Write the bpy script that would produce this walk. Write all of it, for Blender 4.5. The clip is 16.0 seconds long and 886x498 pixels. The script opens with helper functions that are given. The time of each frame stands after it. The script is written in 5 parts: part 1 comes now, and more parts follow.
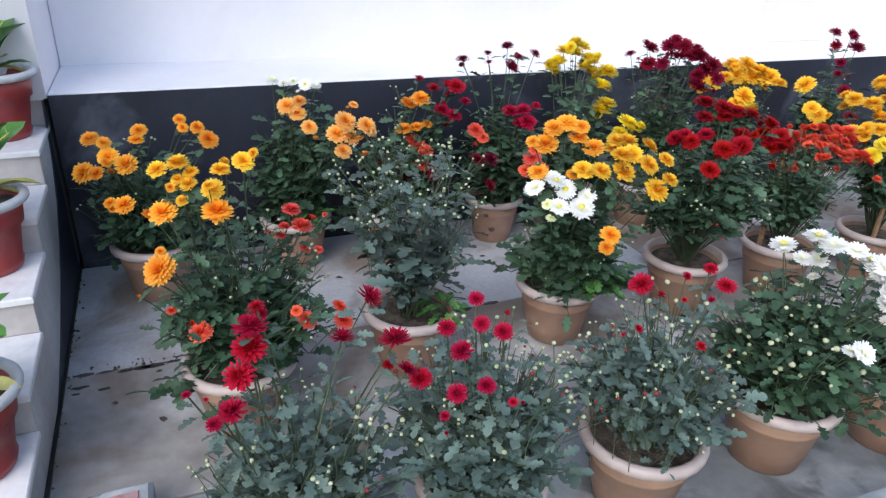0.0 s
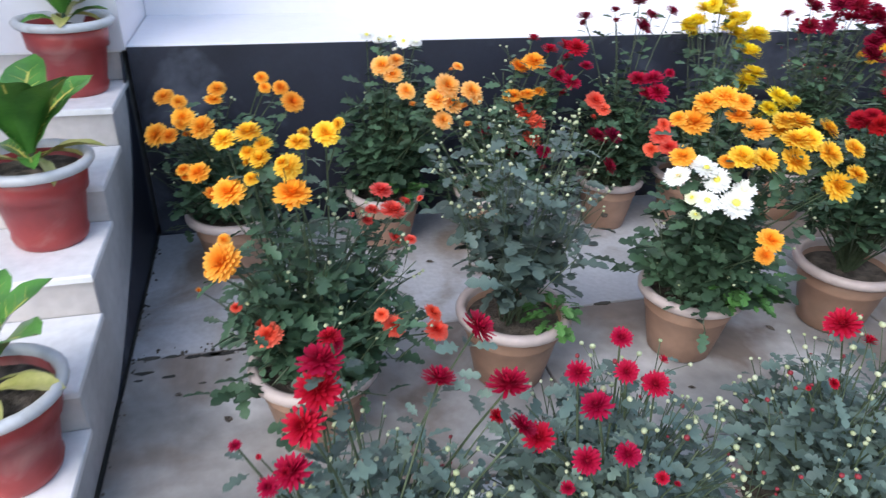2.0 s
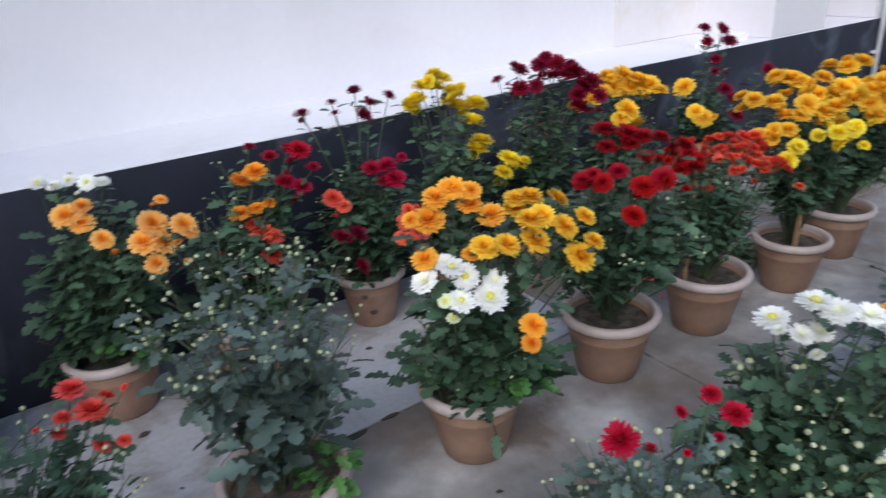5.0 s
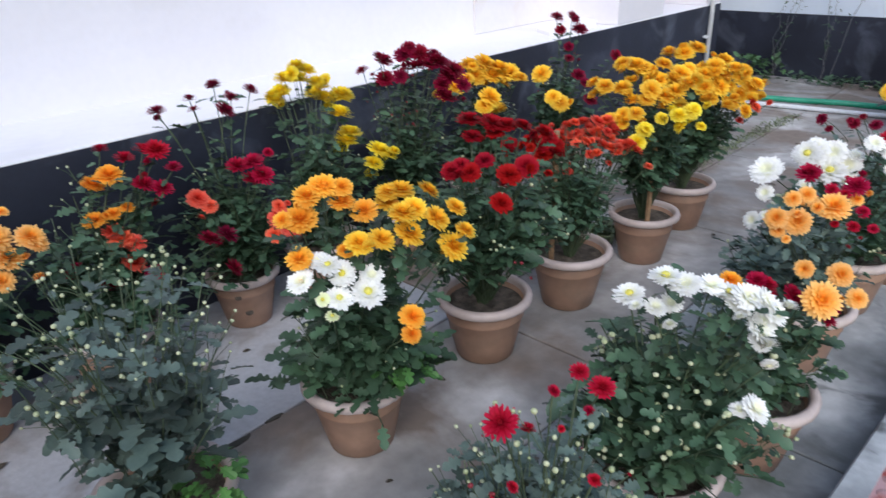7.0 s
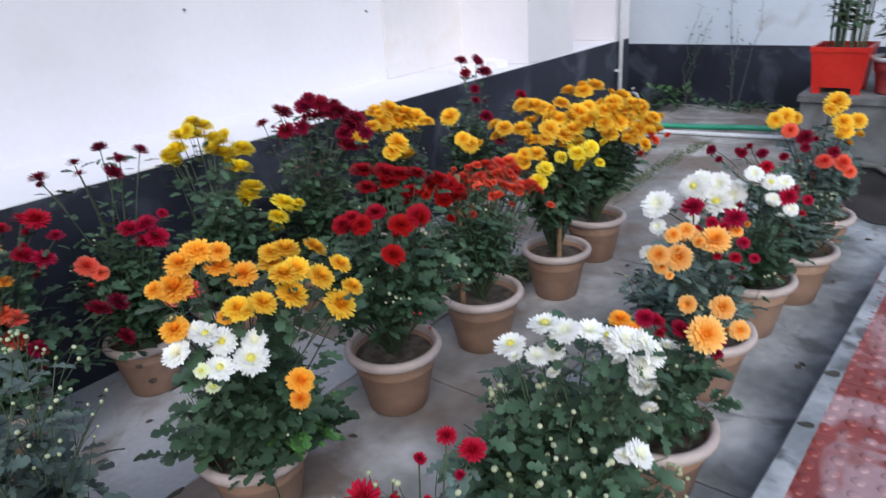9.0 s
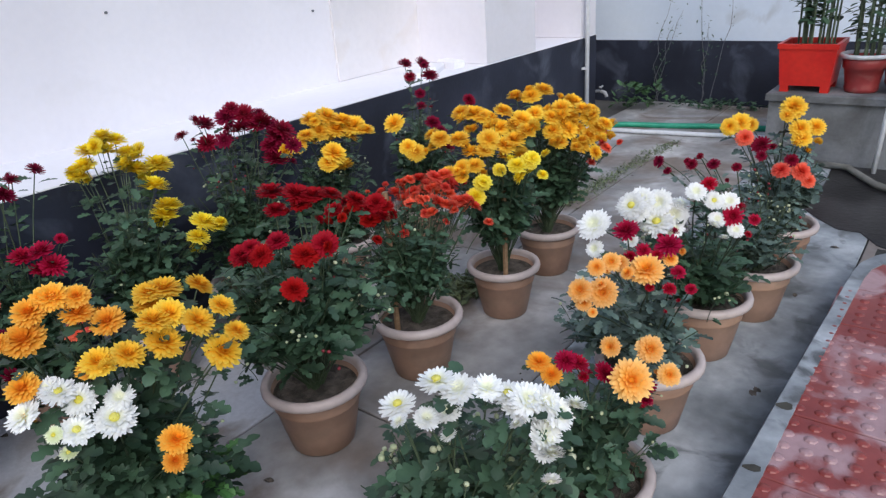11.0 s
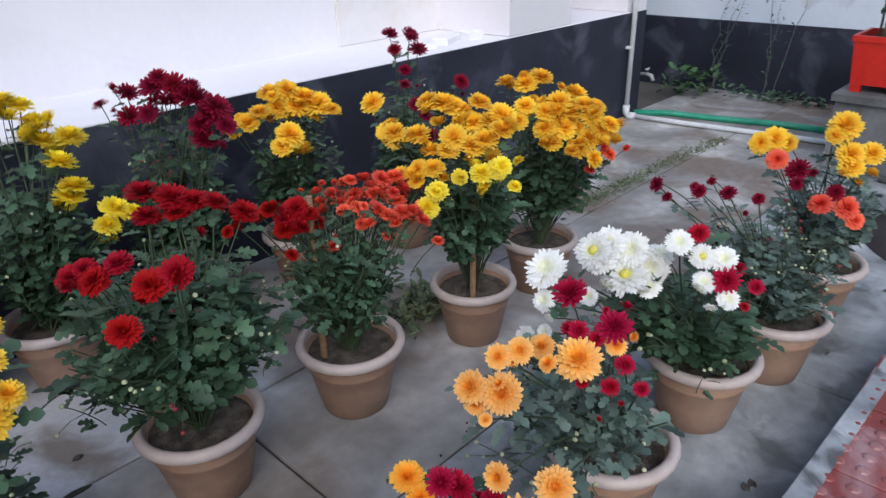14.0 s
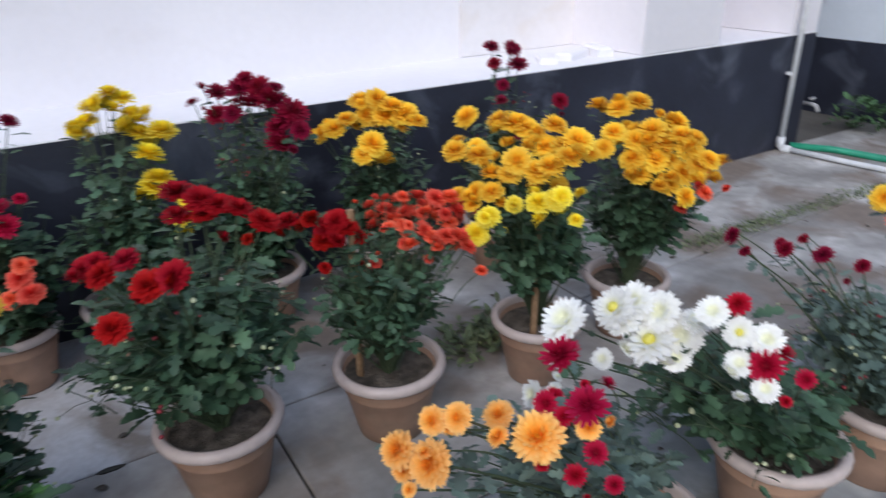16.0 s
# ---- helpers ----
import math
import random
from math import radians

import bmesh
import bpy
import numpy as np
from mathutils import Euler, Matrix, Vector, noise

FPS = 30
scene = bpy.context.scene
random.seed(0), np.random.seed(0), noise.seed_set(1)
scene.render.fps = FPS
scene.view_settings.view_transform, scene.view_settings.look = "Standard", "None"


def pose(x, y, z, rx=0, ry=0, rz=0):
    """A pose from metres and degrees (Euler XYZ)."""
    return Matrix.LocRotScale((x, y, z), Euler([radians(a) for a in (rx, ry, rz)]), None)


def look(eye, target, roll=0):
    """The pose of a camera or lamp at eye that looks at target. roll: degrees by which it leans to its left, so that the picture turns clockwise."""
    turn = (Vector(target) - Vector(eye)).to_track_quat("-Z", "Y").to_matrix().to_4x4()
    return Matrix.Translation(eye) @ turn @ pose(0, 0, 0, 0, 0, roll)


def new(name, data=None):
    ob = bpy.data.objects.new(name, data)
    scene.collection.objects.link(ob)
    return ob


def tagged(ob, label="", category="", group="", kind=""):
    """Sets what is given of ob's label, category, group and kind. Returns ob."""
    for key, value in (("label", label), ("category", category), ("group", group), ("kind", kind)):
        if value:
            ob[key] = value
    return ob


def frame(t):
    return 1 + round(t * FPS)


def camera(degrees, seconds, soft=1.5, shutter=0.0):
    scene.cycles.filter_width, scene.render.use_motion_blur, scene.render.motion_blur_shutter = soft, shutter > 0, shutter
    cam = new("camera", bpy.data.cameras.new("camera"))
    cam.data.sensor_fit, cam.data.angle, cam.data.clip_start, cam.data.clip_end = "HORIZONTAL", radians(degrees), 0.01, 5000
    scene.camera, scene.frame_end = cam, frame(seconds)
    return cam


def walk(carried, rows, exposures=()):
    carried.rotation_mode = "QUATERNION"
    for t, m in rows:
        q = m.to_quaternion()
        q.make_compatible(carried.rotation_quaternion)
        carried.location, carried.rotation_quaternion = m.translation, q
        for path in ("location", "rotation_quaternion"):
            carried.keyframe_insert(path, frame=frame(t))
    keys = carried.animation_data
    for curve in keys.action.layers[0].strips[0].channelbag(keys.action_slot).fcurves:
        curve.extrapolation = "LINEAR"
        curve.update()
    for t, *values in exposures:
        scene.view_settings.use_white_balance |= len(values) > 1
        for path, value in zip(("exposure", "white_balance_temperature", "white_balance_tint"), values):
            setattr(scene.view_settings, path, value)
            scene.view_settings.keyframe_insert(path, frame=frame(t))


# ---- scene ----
cam = camera(66.0, 16.0, soft=1.3, shutter=0.5)
PATH = [
    (0, (0.344, 0.102, 1.534), (1.051, 1.763, 0.674), 2.2),
    (0.5, (0.351, 0.149, 1.524), (1.001, 1.816, 0.63), 2.0),
    (1, (0.381, 0.289, 1.5), (0.835, 1.987, 0.547), 0.5),
    (1.5, (0.413, 0.39, 1.461), (0.764, 2.126, 0.532), 2.2),
    (2, (0.407, 0.485, 1.439), (0.868, 2.178, 0.479), 1.9),
    (2.5, (0.385, 0.585, 1.459), (1.008, 2.247, 0.537), 2.9),
    (3, (0.375, 0.646, 1.451), (1.159, 2.236, 0.525), 2.3),
    (3.5, (0.422, 0.697, 1.451), (1.189, 2.304, 0.541), 0.3),
    (4, (0.524, 0.739, 1.474), (1.271, 2.399, 0.645), -2.5),
    (4.5, (0.598, 0.745, 1.477), (1.468, 2.361, 0.681), -2.9),
    (5, (0.67, 0.713, 1.484), (1.7, 2.234, 0.691), -3.4),
    (5.2, (0.682, 0.712, 1.476), (1.784, 2.188, 0.697), -3.0),
    (7.3, (0.662, 0.707, 1.516), (2.013, 1.88, 0.624), -0.9),
    (7.5, (0.649, 0.711, 1.515), (2.058, 1.783, 0.585), 0.9),
    (8, (0.637, 0.712, 1.522), (2.131, 1.693, 0.626), 0.9),
    (8.5, (0.69, 0.678, 1.526), (2.179, 1.693, 0.659), -2.3),
    (9, (0.822, 0.611, 1.537), (2.243, 1.795, 0.776), -4.0),
    (9.5, (0.892, 0.554, 1.537), (2.237, 1.846, 0.817), -5.2),
    (10, (0.967, 0.532, 1.54), (2.394, 1.723, 0.801), -5.1),
    (10.2, (1.014, 0.546, 1.538), (2.475, 1.69, 0.792), -4.2),
    (12.3, (1.343, 0.58, 1.545), (2.656, 1.838, 0.712), -5.0),
    (12.5, (1.401, 0.544, 1.537), (2.689, 1.84, 0.723), -4.9),
    (13, (1.497, 0.48, 1.53), (2.789, 1.782, 0.733), -5.9),
    (13.5, (1.637, 0.512, 1.516), (3.028, 1.698, 0.706), -3.8),
    (14, (1.772, 0.61, 1.506), (3.068, 1.862, 0.639), -1.6),
    (14.5, (1.846, 0.646, 1.5), (3.117, 1.886, 0.579), 0.1),
    (15, (1.938, 0.605, 1.502), (2.904, 2.141, 0.661), -1.7),
    (15.5, (2.044, 0.523, 1.492), (2.869, 2.165, 0.704), 0.1),
    (16, (2.122, 0.51, 1.488), (3.078, 2.058, 0.657), -1.2),
]
walk(cam, [(t, look(eye, target, roll)) for t, eye, target, roll in PATH], [(0, 0.8), (1.5, 1.05), (3, 1.0), (4, 0.76), (4.5, 0.5), (5, 0.38), (8, 0.62), (9.5, 0.36), (12.5, 0.37), (13.5, 0.32), (14.3, 0.40), (15, 0.50), (15.5, 0.44), (16, 0.38)])

# ---- light ----
world = bpy.data.worlds.new("sky")
scene.world = world
world.use_nodes = True
wn = world.node_tree.nodes
sky = wn.new("ShaderNodeTexSky")
sky.sky_type, sky.sun_disc = "NISHITA", False
SUN_EL, SUN_AZ = radians(42), radians(226)
sky.sun_elevation, sky.sun_rotation = SUN_EL, SUN_AZ
sky.air_density, sky.dust_density = 1.3, 1.0
wn["Background"].inputs[1].default_value = 0.15
world.node_tree.links.new(sky.outputs[0], wn["Background"].inputs[0])
sun = new("sun", bpy.data.lights.new("sun", "SUN"))
sun.data.energy, sun.data.angle, sun.data.color = 1.1, radians(50), (1.0, 0.97, 0.95)
sun.matrix_world = look((math.sin(SUN_AZ) * 20, math.cos(SUN_AZ) * 20, 20 * math.tan(SUN_EL)), (0, 0, 0))


# ---- materials ----
def mat(name, a, b, rough=0.8, scale=6.0, bump=0.1, fine=60.0, spread=0.0, metal=0.0, sheen=0.0, third=None, contrast=(0.35, 0.65), subsurface=0.0, mottle=0.18, hue=0.0, stain=None, spec=0.5):
    """Two base colours mixed by broad noise, mottled by fine noise; spread: shift of value from piece to piece."""
    m = bpy.data.materials.new(name)
    m.use_nodes = True
    t = m.node_tree
    n, link = t.nodes, t.links.new
    bsdf = n["Principled BSDF"]
    co = n.new("ShaderNodeTexCoord")
    n1, n2 = n.new("ShaderNodeTexNoise"), n.new("ShaderNodeTexNoise")
    n1.inputs["Scale"].default_value, n1.inputs["Detail"].default_value = scale, 6
    n2.inputs["Scale"].default_value, n2.inputs["Detail"].default_value = fine, 3
    geo = n.new("ShaderNodeNewGeometry")
    for q in (n1, n2):
        link(geo.outputs["Position"], q.inputs["Vector"])
    ramp = n.new("ShaderNodeValToRGB")
    ramp.color_ramp.elements[0].position, ramp.color_ramp.elements[1].position = contrast
    ramp.color_ramp.elements[0].color, ramp.color_ramp.elements[1].color = (*a, 1), (*b, 1)
    if third:
        e = ramp.color_ramp.elements.new(min(0.99, contrast[1] + 0.12))
        e.color = (*third, 1)
    link(n1.outputs[0], ramp.inputs[0])
    hsv = n.new("ShaderNodeHueSaturation")
    if stain:
        n3 = n.new("ShaderNodeTexNoise")
        n3.inputs["Scale"].default_value, n3.inputs["Detail"].default_value = stain[1], 8
        n3.inputs["Distortion"].default_value = 0.6
        link(geo.outputs["Position"], n3.inputs["Vector"])
        r3 = n.new("ShaderNodeValToRGB")
        r3.color_ramp.elements[0].position, r3.color_ramp.elements[1].position = stain[2], stain[3]
        mix = n.new("ShaderNodeMix")
        mix.data_type = "RGBA"
        mix.inputs["B"].default_value = (*stain[0], 1)
        link(n3.outputs[0], r3.inputs[0])
        link(r3.outputs[0], mix.inputs["Factor"])
        link(ramp.outputs[0], mix.inputs["A"])
        link(mix.outputs["Result"], hsv.inputs["Color"])
    else:
        link(ramp.outputs[0], hsv.inputs["Color"])
    mr = n.new("ShaderNodeMapRange")
    mr.inputs["To Min"].default_value, mr.inputs["To Max"].default_value = 1 - mottle, 1 + mottle
    link(n2.outputs[0], mr.inputs[0])
    out = mr.outputs[0]
    if spread:
        oi = n.new("ShaderNodeObjectInfo")
        m2 = n.new("ShaderNodeMapRange")
        m2.inputs["To Min"].default_value, m2.inputs["To Max"].default_value = 1 - spread, 1 + spread
        link(oi.outputs["Random"], m2.inputs[0])
        mul = n.new("ShaderNodeMath")
        mul.operation = "MULTIPLY"
        link(out, mul.inputs[0])
        link(m2.outputs[0], mul.inputs[1])
        out = mul.outputs[0]
        if hue:
            m3 = n.new("ShaderNodeMapRange")
            m3.inputs["To Min"].default_value, m3.inputs["To Max"].default_value = 0.5 - hue, 0.5 + hue
            link(oi.outputs["Random"], m3.inputs[0])
            link(m3.outputs[0], hsv.inputs["Hue"])
    link(out, hsv.inputs["Value"])
    link(hsv.outputs[0], bsdf.inputs["Base Color"])
    bsdf.inputs["Roughness"].default_value, bsdf.inputs["Metallic"].default_value = rough, metal
    bsdf.inputs["Specular IOR Level"].default_value = spec
    if subsurface:
        bsdf.inputs["Subsurface Weight"].default_value = subsurface
        bsdf.inputs["Subsurface Radius"].default_value = (0.01, 0.006, 0.004)
    if bump:
        bm_ = n.new("ShaderNodeBump")
        bm_.inputs["Strength"].default_value, bm_.inputs["Distance"].default_value = bump, 0.01
        link(n2.outputs[0], bm_.inputs["Height"])
        link(bm_.outputs[0], bsdf.inputs["Normal"])
    return m


def leafmat(name, a, b, rough=0.55):
    """Foliage: colour varies from leaf to leaf."""
    m = mat(name, a, b, rough, 9, 0.1, 90)
    t = m.node_tree
    n, link = t.nodes, t.links.new
    geo = n.new("ShaderNodeNewGeometry")
    mr = n.new("ShaderNodeMapRange")
    mr.inputs["To Min"].default_value, mr.inputs["To Max"].default_value = 0.6, 1.5
    link(geo.outputs["Random Per Island"], mr.inputs[0])
    hsv = next(q for q in n if q.type == "HUE_SAT")
    h2 = n.new("ShaderNodeHueSaturation")
    link(hsv.outputs[0], h2.inputs["Color"])
    link(mr.outputs[0], h2.inputs["Value"])
    link(h2.outputs[0], n["Principled BSDF"].inputs["Base Color"])
    return m


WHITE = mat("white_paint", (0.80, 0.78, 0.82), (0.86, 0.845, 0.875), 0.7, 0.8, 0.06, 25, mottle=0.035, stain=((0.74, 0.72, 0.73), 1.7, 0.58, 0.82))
# darker lavender copy of white_paint: the upright walls' shade is put into its colour
SHADED_LAVENDER = mat("shaded_lavender_paint", (0.73, 0.705, 0.75), (0.80, 0.775, 0.815), 0.7, 0.8, 0.06, 25, mottle=0.035, stain=((0.69, 0.66, 0.68), 1.7, 0.58, 0.82))
BLUEWALL = mat("pale_blue_wall", (0.60, 0.67, 0.78), (0.70, 0.76, 0.85), 0.7, 1.0, 0.05, 25, mottle=0.04, stain=((0.45, 0.47, 0.5), 3.0, 0.6, 0.8))
PALECONC = mat("pale_cement", (0.38, 0.38, 0.40), (0.54, 0.54, 0.56), 0.8, 1.6, 0.25, 45, spread=0.06, third=(0.64, 0.64, 0.66), stain=((0.27, 0.23, 0.20), 2.6, 0.5, 0.64))
STAINED = mat("stained_plaster", (0.70, 0.67, 0.69), (0.77, 0.74, 0.76), 0.75, 1.2, 0.08, 25, mottle=0.05, third=(0.81, 0.78, 0.79), stain=((0.68, 0.61, 0.56), 2.5, 0.54, 0.77))
DADO = mat("black_dado_paint", (0.009, 0.011, 0.022), (0.022, 0.026, 0.045), 0.55, 2.2, 0.15, 40, third=(0.06, 0.068, 0.10), contrast=(0.33, 0.64), stain=((0.12, 0.135, 0.18), 2.8, 0.55, 0.8))
CONC = mat("concrete", (0.235, 0.225, 0.218), (0.395, 0.382, 0.375), 0.75, 2.6, 0.3, 16, spread=0.06, third=(0.58, 0.57, 0.57), contrast=(0.38, 0.58), mottle=0.26, stain=((0.205, 0.165, 0.14), 1.9, 0.47, 0.61))
PLATFORM = mat("platform_concrete", (0.12, 0.125, 0.135), (0.205, 0.21, 0.22), 0.85, 1.6, 0.25, 45, stain=((0.085, 0.085, 0.085), 3, 0.5, 0.7))
WET = mat("wet_floor", (0.018, 0.017, 0.017), (0.05, 0.047, 0.046), 0.42, 2.6, 0.3, 30, contrast=(0.4, 0.65), third=(0.10, 0.095, 0.09), spec=0.35)
KERB = mat("kerb_concrete", (0.21, 0.225, 0.24), (0.38, 0.40, 0.42), 0.8, 3.6, 0.4, 22, third=(0.55, 0.57, 0.59), contrast=(0.38, 0.58), mottle=0.34, stain=((0.125, 0.13, 0.135), 7, 0.53, 0.63))
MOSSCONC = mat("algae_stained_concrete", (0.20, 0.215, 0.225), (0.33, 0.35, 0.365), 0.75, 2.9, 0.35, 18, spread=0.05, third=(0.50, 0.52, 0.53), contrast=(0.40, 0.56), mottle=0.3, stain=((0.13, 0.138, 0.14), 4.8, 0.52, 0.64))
JOINT = mat("joint_dirt", (0.03, 0.028, 0.025), (0.08, 0.075, 0.06), 0.95, 5, 0.4, 60)
GROUND = mat("ground_earth", (0.06, 0.055, 0.05), (0.12, 0.11, 0.10), 0.9, 2, 0.4, 40)
TILE = mat("red_tile", (0.235, 0.040, 0.033), (0.31, 0.062, 0.05), 0.38, 3.2, 0.1, 40, spread=0.06, stain=((0.43, 0.26, 0.265), 3.1, 0.50, 0.57))
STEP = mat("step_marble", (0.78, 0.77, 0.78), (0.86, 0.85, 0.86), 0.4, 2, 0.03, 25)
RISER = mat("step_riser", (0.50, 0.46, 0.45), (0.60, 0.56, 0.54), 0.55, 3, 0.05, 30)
STRING = mat("stringer_plaster", (0.38, 0.38, 0.39), (0.55, 0.55, 0.56), 0.8, 2.5, 0.2, 30)
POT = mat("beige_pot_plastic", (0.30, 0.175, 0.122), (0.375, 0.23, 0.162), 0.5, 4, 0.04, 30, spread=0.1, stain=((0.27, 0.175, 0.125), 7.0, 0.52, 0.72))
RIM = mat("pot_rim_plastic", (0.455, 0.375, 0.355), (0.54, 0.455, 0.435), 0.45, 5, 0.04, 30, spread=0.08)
REDPOT = mat("red_pot_plastic", (0.25, 0.03, 0.032), (0.33, 0.05, 0.047), 0.4, 4, 0.03, 30, stain=((0.36, 0.16, 0.14), 6.0, 0.58, 0.78))
GREYRIM = mat("grey_pot_rim", (0.46, 0.47, 0.50), (0.58, 0.59, 0.62), 0.45, 5, 0.03, 30, stain=((0.34, 0.33, 0.32), 9.0, 0.56, 0.74))
SOIL = mat("potting_soil", (0.045, 0.037, 0.030), (0.145, 0.12, 0.098), 0.95, 25, 0.8, 120)
LEAF = leafmat("mum_leaf", (0.031, 0.067, 0.036), (0.055, 0.108, 0.059))
LEAFGREY = leafmat("grey_mum_leaf", (0.07, 0.11, 0.095), (0.11, 0.16, 0.13))
LEAFSLATE = leafmat("slate_mum_leaf", (0.052, 0.082, 0.072), (0.085, 0.122, 0.102))
LEAFDULL = leafmat("weed_leaf", (0.035, 0.085, 0.035), (0.06, 0.125, 0.045))
LEAFBRIGHT = leafmat("fresh_leaf", (0.05, 0.14, 0.035), (0.08, 0.20, 0.05))
STEM = mat("green_stem", (0.036, 0.058, 0.03), (0.075, 0.105, 0.055), 0.6, 20, 0.05, 80)
BUD = mat("flower_bud", (0.30, 0.35, 0.18), (0.54, 0.56, 0.38), 0.6, 30, 0.1, 90)
REDBUD = mat("red_bud", (0.16, 0.012, 0.02), (0.25, 0.02, 0.03), 0.6, 30, 0.1, 90)
CROTON = leafmat("croton_leaf", (0.04, 0.13, 0.025), (0.085, 0.24, 0.04), 0.3)
GRASS = leafmat("yard_grass", (0.09, 0.12, 0.055), (0.16, 0.19, 0.09))
CROTONOLD = leafmat("croton_old_leaf", (0.30, 0.30, 0.07), (0.58, 0.52, 0.24), 0.45)
CROTONY = leafmat("croton_yellow", (0.45, 0.42, 0.08), (0.62, 0.55, 0.16), 0.35)
WOOD = mat("stake_wood", (0.22, 0.13, 0.07), (0.34, 0.21, 0.12), 0.8, 20, 0.2, 80)
PVC = mat("white_pvc", (0.62, 0.64, 0.68), (0.74, 0.75, 0.78), 0.35, 4, 0.02, 30)
DARKPIPE = mat("dark_pipe", (0.06, 0.065, 0.08), (0.11, 0.115, 0.13), 0.5, 5, 0.05, 30)
HOSE = mat("green_hose", (0.02, 0.28, 0.17), (0.04, 0.36, 0.22), 0.35, 6, 0.02, 30)
OLDHOSE = mat("old_hose", (0.15, 0.145, 0.125), (0.26, 0.25, 0.22), 0.6, 6, 0.05, 30)
BRIGHTRED = mat("bright_red_plastic", (0.52, 0.013, 0.009), (0.60, 0.024, 0.014), 0.4, 4, 0.02, 30)
CLAY = mat("clay_bowl", (0.34, 0.22, 0.17), (0.45, 0.31, 0.25), 0.7, 6, 0.1, 40)
METAL = mat("grey_gate_paint", (0.10, 0.10, 0.11), (0.16, 0.16, 0.17), 0.5, 6, 0.05, 40)
GATE = mat("gate_sheet", (0.33, 0.33, 0.34), (0.42, 0.42, 0.43), 0.5, 3, 0.05, 40)
PETALS = {  # heart, body, tips
    "Y": ((0.86, 0.58, 0.015), (0.91, 0.70, 0.025), (0.95, 0.83, 0.13)), "G": ((0.84, 0.26, 0.015), (0.90, 0.38, 0.03), (0.95, 0.56, 0.10)),
    "Z": ((0.85, 0.36, 0.015), (0.91, 0.51, 0.03), (0.95, 0.70, 0.10)), "O": ((0.84, 0.22, 0.012), (0.90, 0.33, 0.025), (0.94, 0.52, 0.09)),
    "P": ((0.88, 0.29, 0.02), (0.93, 0.44, 0.08), (0.96, 0.62, 0.24)), "C": ((0.66, 0.04, 0.02), (0.84, 0.10, 0.055), (0.90, 0.22, 0.14)),
    "S": ((0.68, 0.035, 0.03), (0.84, 0.10, 0.08), (0.90, 0.22, 0.18)), "R": ((0.26, 0.002, 0.016), (0.42, 0.005, 0.034), (0.52, 0.016, 0.07)),
    "E": ((0.26, 0.003, 0.006), (0.36, 0.005, 0.010), (0.44, 0.012, 0.018)), "D": ((0.13, 0.002, 0.014), (0.22, 0.004, 0.027), (0.30, 0.012, 0.05)),
    "W": ((0.84, 0.84, 0.62), (0.90, 0.90, 0.86), (0.92, 0.92, 0.92)), "L": ((0.70, 0.74, 0.36), (0.76, 0.80, 0.5), (0.84, 0.86, 0.68)),
}


def petalmat(name, centre, a, b):
    """Petals: the heart of the head, the body and the paler tips differ; thin petals let some light through."""
    m = mat(name, a, b, 0.6, 18, 0.08, 90, spread=0.12, hue=0.006, spec=0.12)
    t = m.node_tree
    n, link = t.nodes, t.links.new
    bsdf, out = n["Principled BSDF"], n["Material Output"]
    co = n.new("ShaderNodeTexCoord")
    ln = n.new("ShaderNodeVectorMath")
    ln.operation = "LENGTH"
    ramp = n.new("ShaderNodeValToRGB")
    ramp.color_ramp.elements[0].position, ramp.color_ramp.elements[1].position = 0.16, 0.52
    ramp.color_ramp.elements[0].color, ramp.color_ramp.elements[1].color = (*centre, 1), (*b, 1)
    e = ramp.color_ramp.elements.new(0.30)
    e.color = (*a, 1)
    hsv = next(q for q in n if q.type == "HUE_SAT")
    link(co.outputs["Object"], ln.inputs[0])
    link(ln.outputs["Value"], ramp.inputs[0])
    link(ramp.outputs[0], hsv.inputs["Color"])
    thin = n.new("ShaderNodeBsdfTranslucent")
    link(hsv.outputs[0], thin.inputs["Color"])
    mix = n.new("ShaderNodeMixShader")
    mix.inputs[0].default_value = 0.2
    link(bsdf.outputs[0], mix.inputs[1])
    link(thin.outputs[0], mix.inputs[2])
    link(mix.outputs[0], out.inputs["Surface"])
    return m


PETAL = {k: petalmat("petal_" + w, *PETALS[k]) for k, w in zip(PETALS, ("yellow", "amber", "gold", "orange", "peach", "coral", "salmon", "red", "scarlet", "maroon", "white", "cream"))}
CENTRE = mat("flower_centre", (0.62, 0.52, 0.05), (0.72, 0.66, 0.15), 0.8, 60, 0.4, 200)


# ---- mesh helpers ----
def mesh_of(name, verts, faces, material, smooth=False):
    me = bpy.data.meshes.new(name)
    me.from_pydata([tuple(map(float, v)) for v in verts], [], [tuple(int(i) for i in f) for f in faces])
    me.materials.append(material)
    if smooth:
        me.shade_smooth()
    me.update()
    return me


def place(name, me, parent=None, m=None, label=""):
    ob = new(name, me)
    if parent:
        ob.parent = parent
    if m is not None:
        ob.matrix_basis = m
    if label:
        ob["label"] = label
    return ob


def empty(name, x, y, z=0.0, rz=0.0):
    ob = new(name)
    ob.empty_display_size = 0.1
    ob.matrix_basis = pose(x, y, z, 0, 0, rz)
    return ob


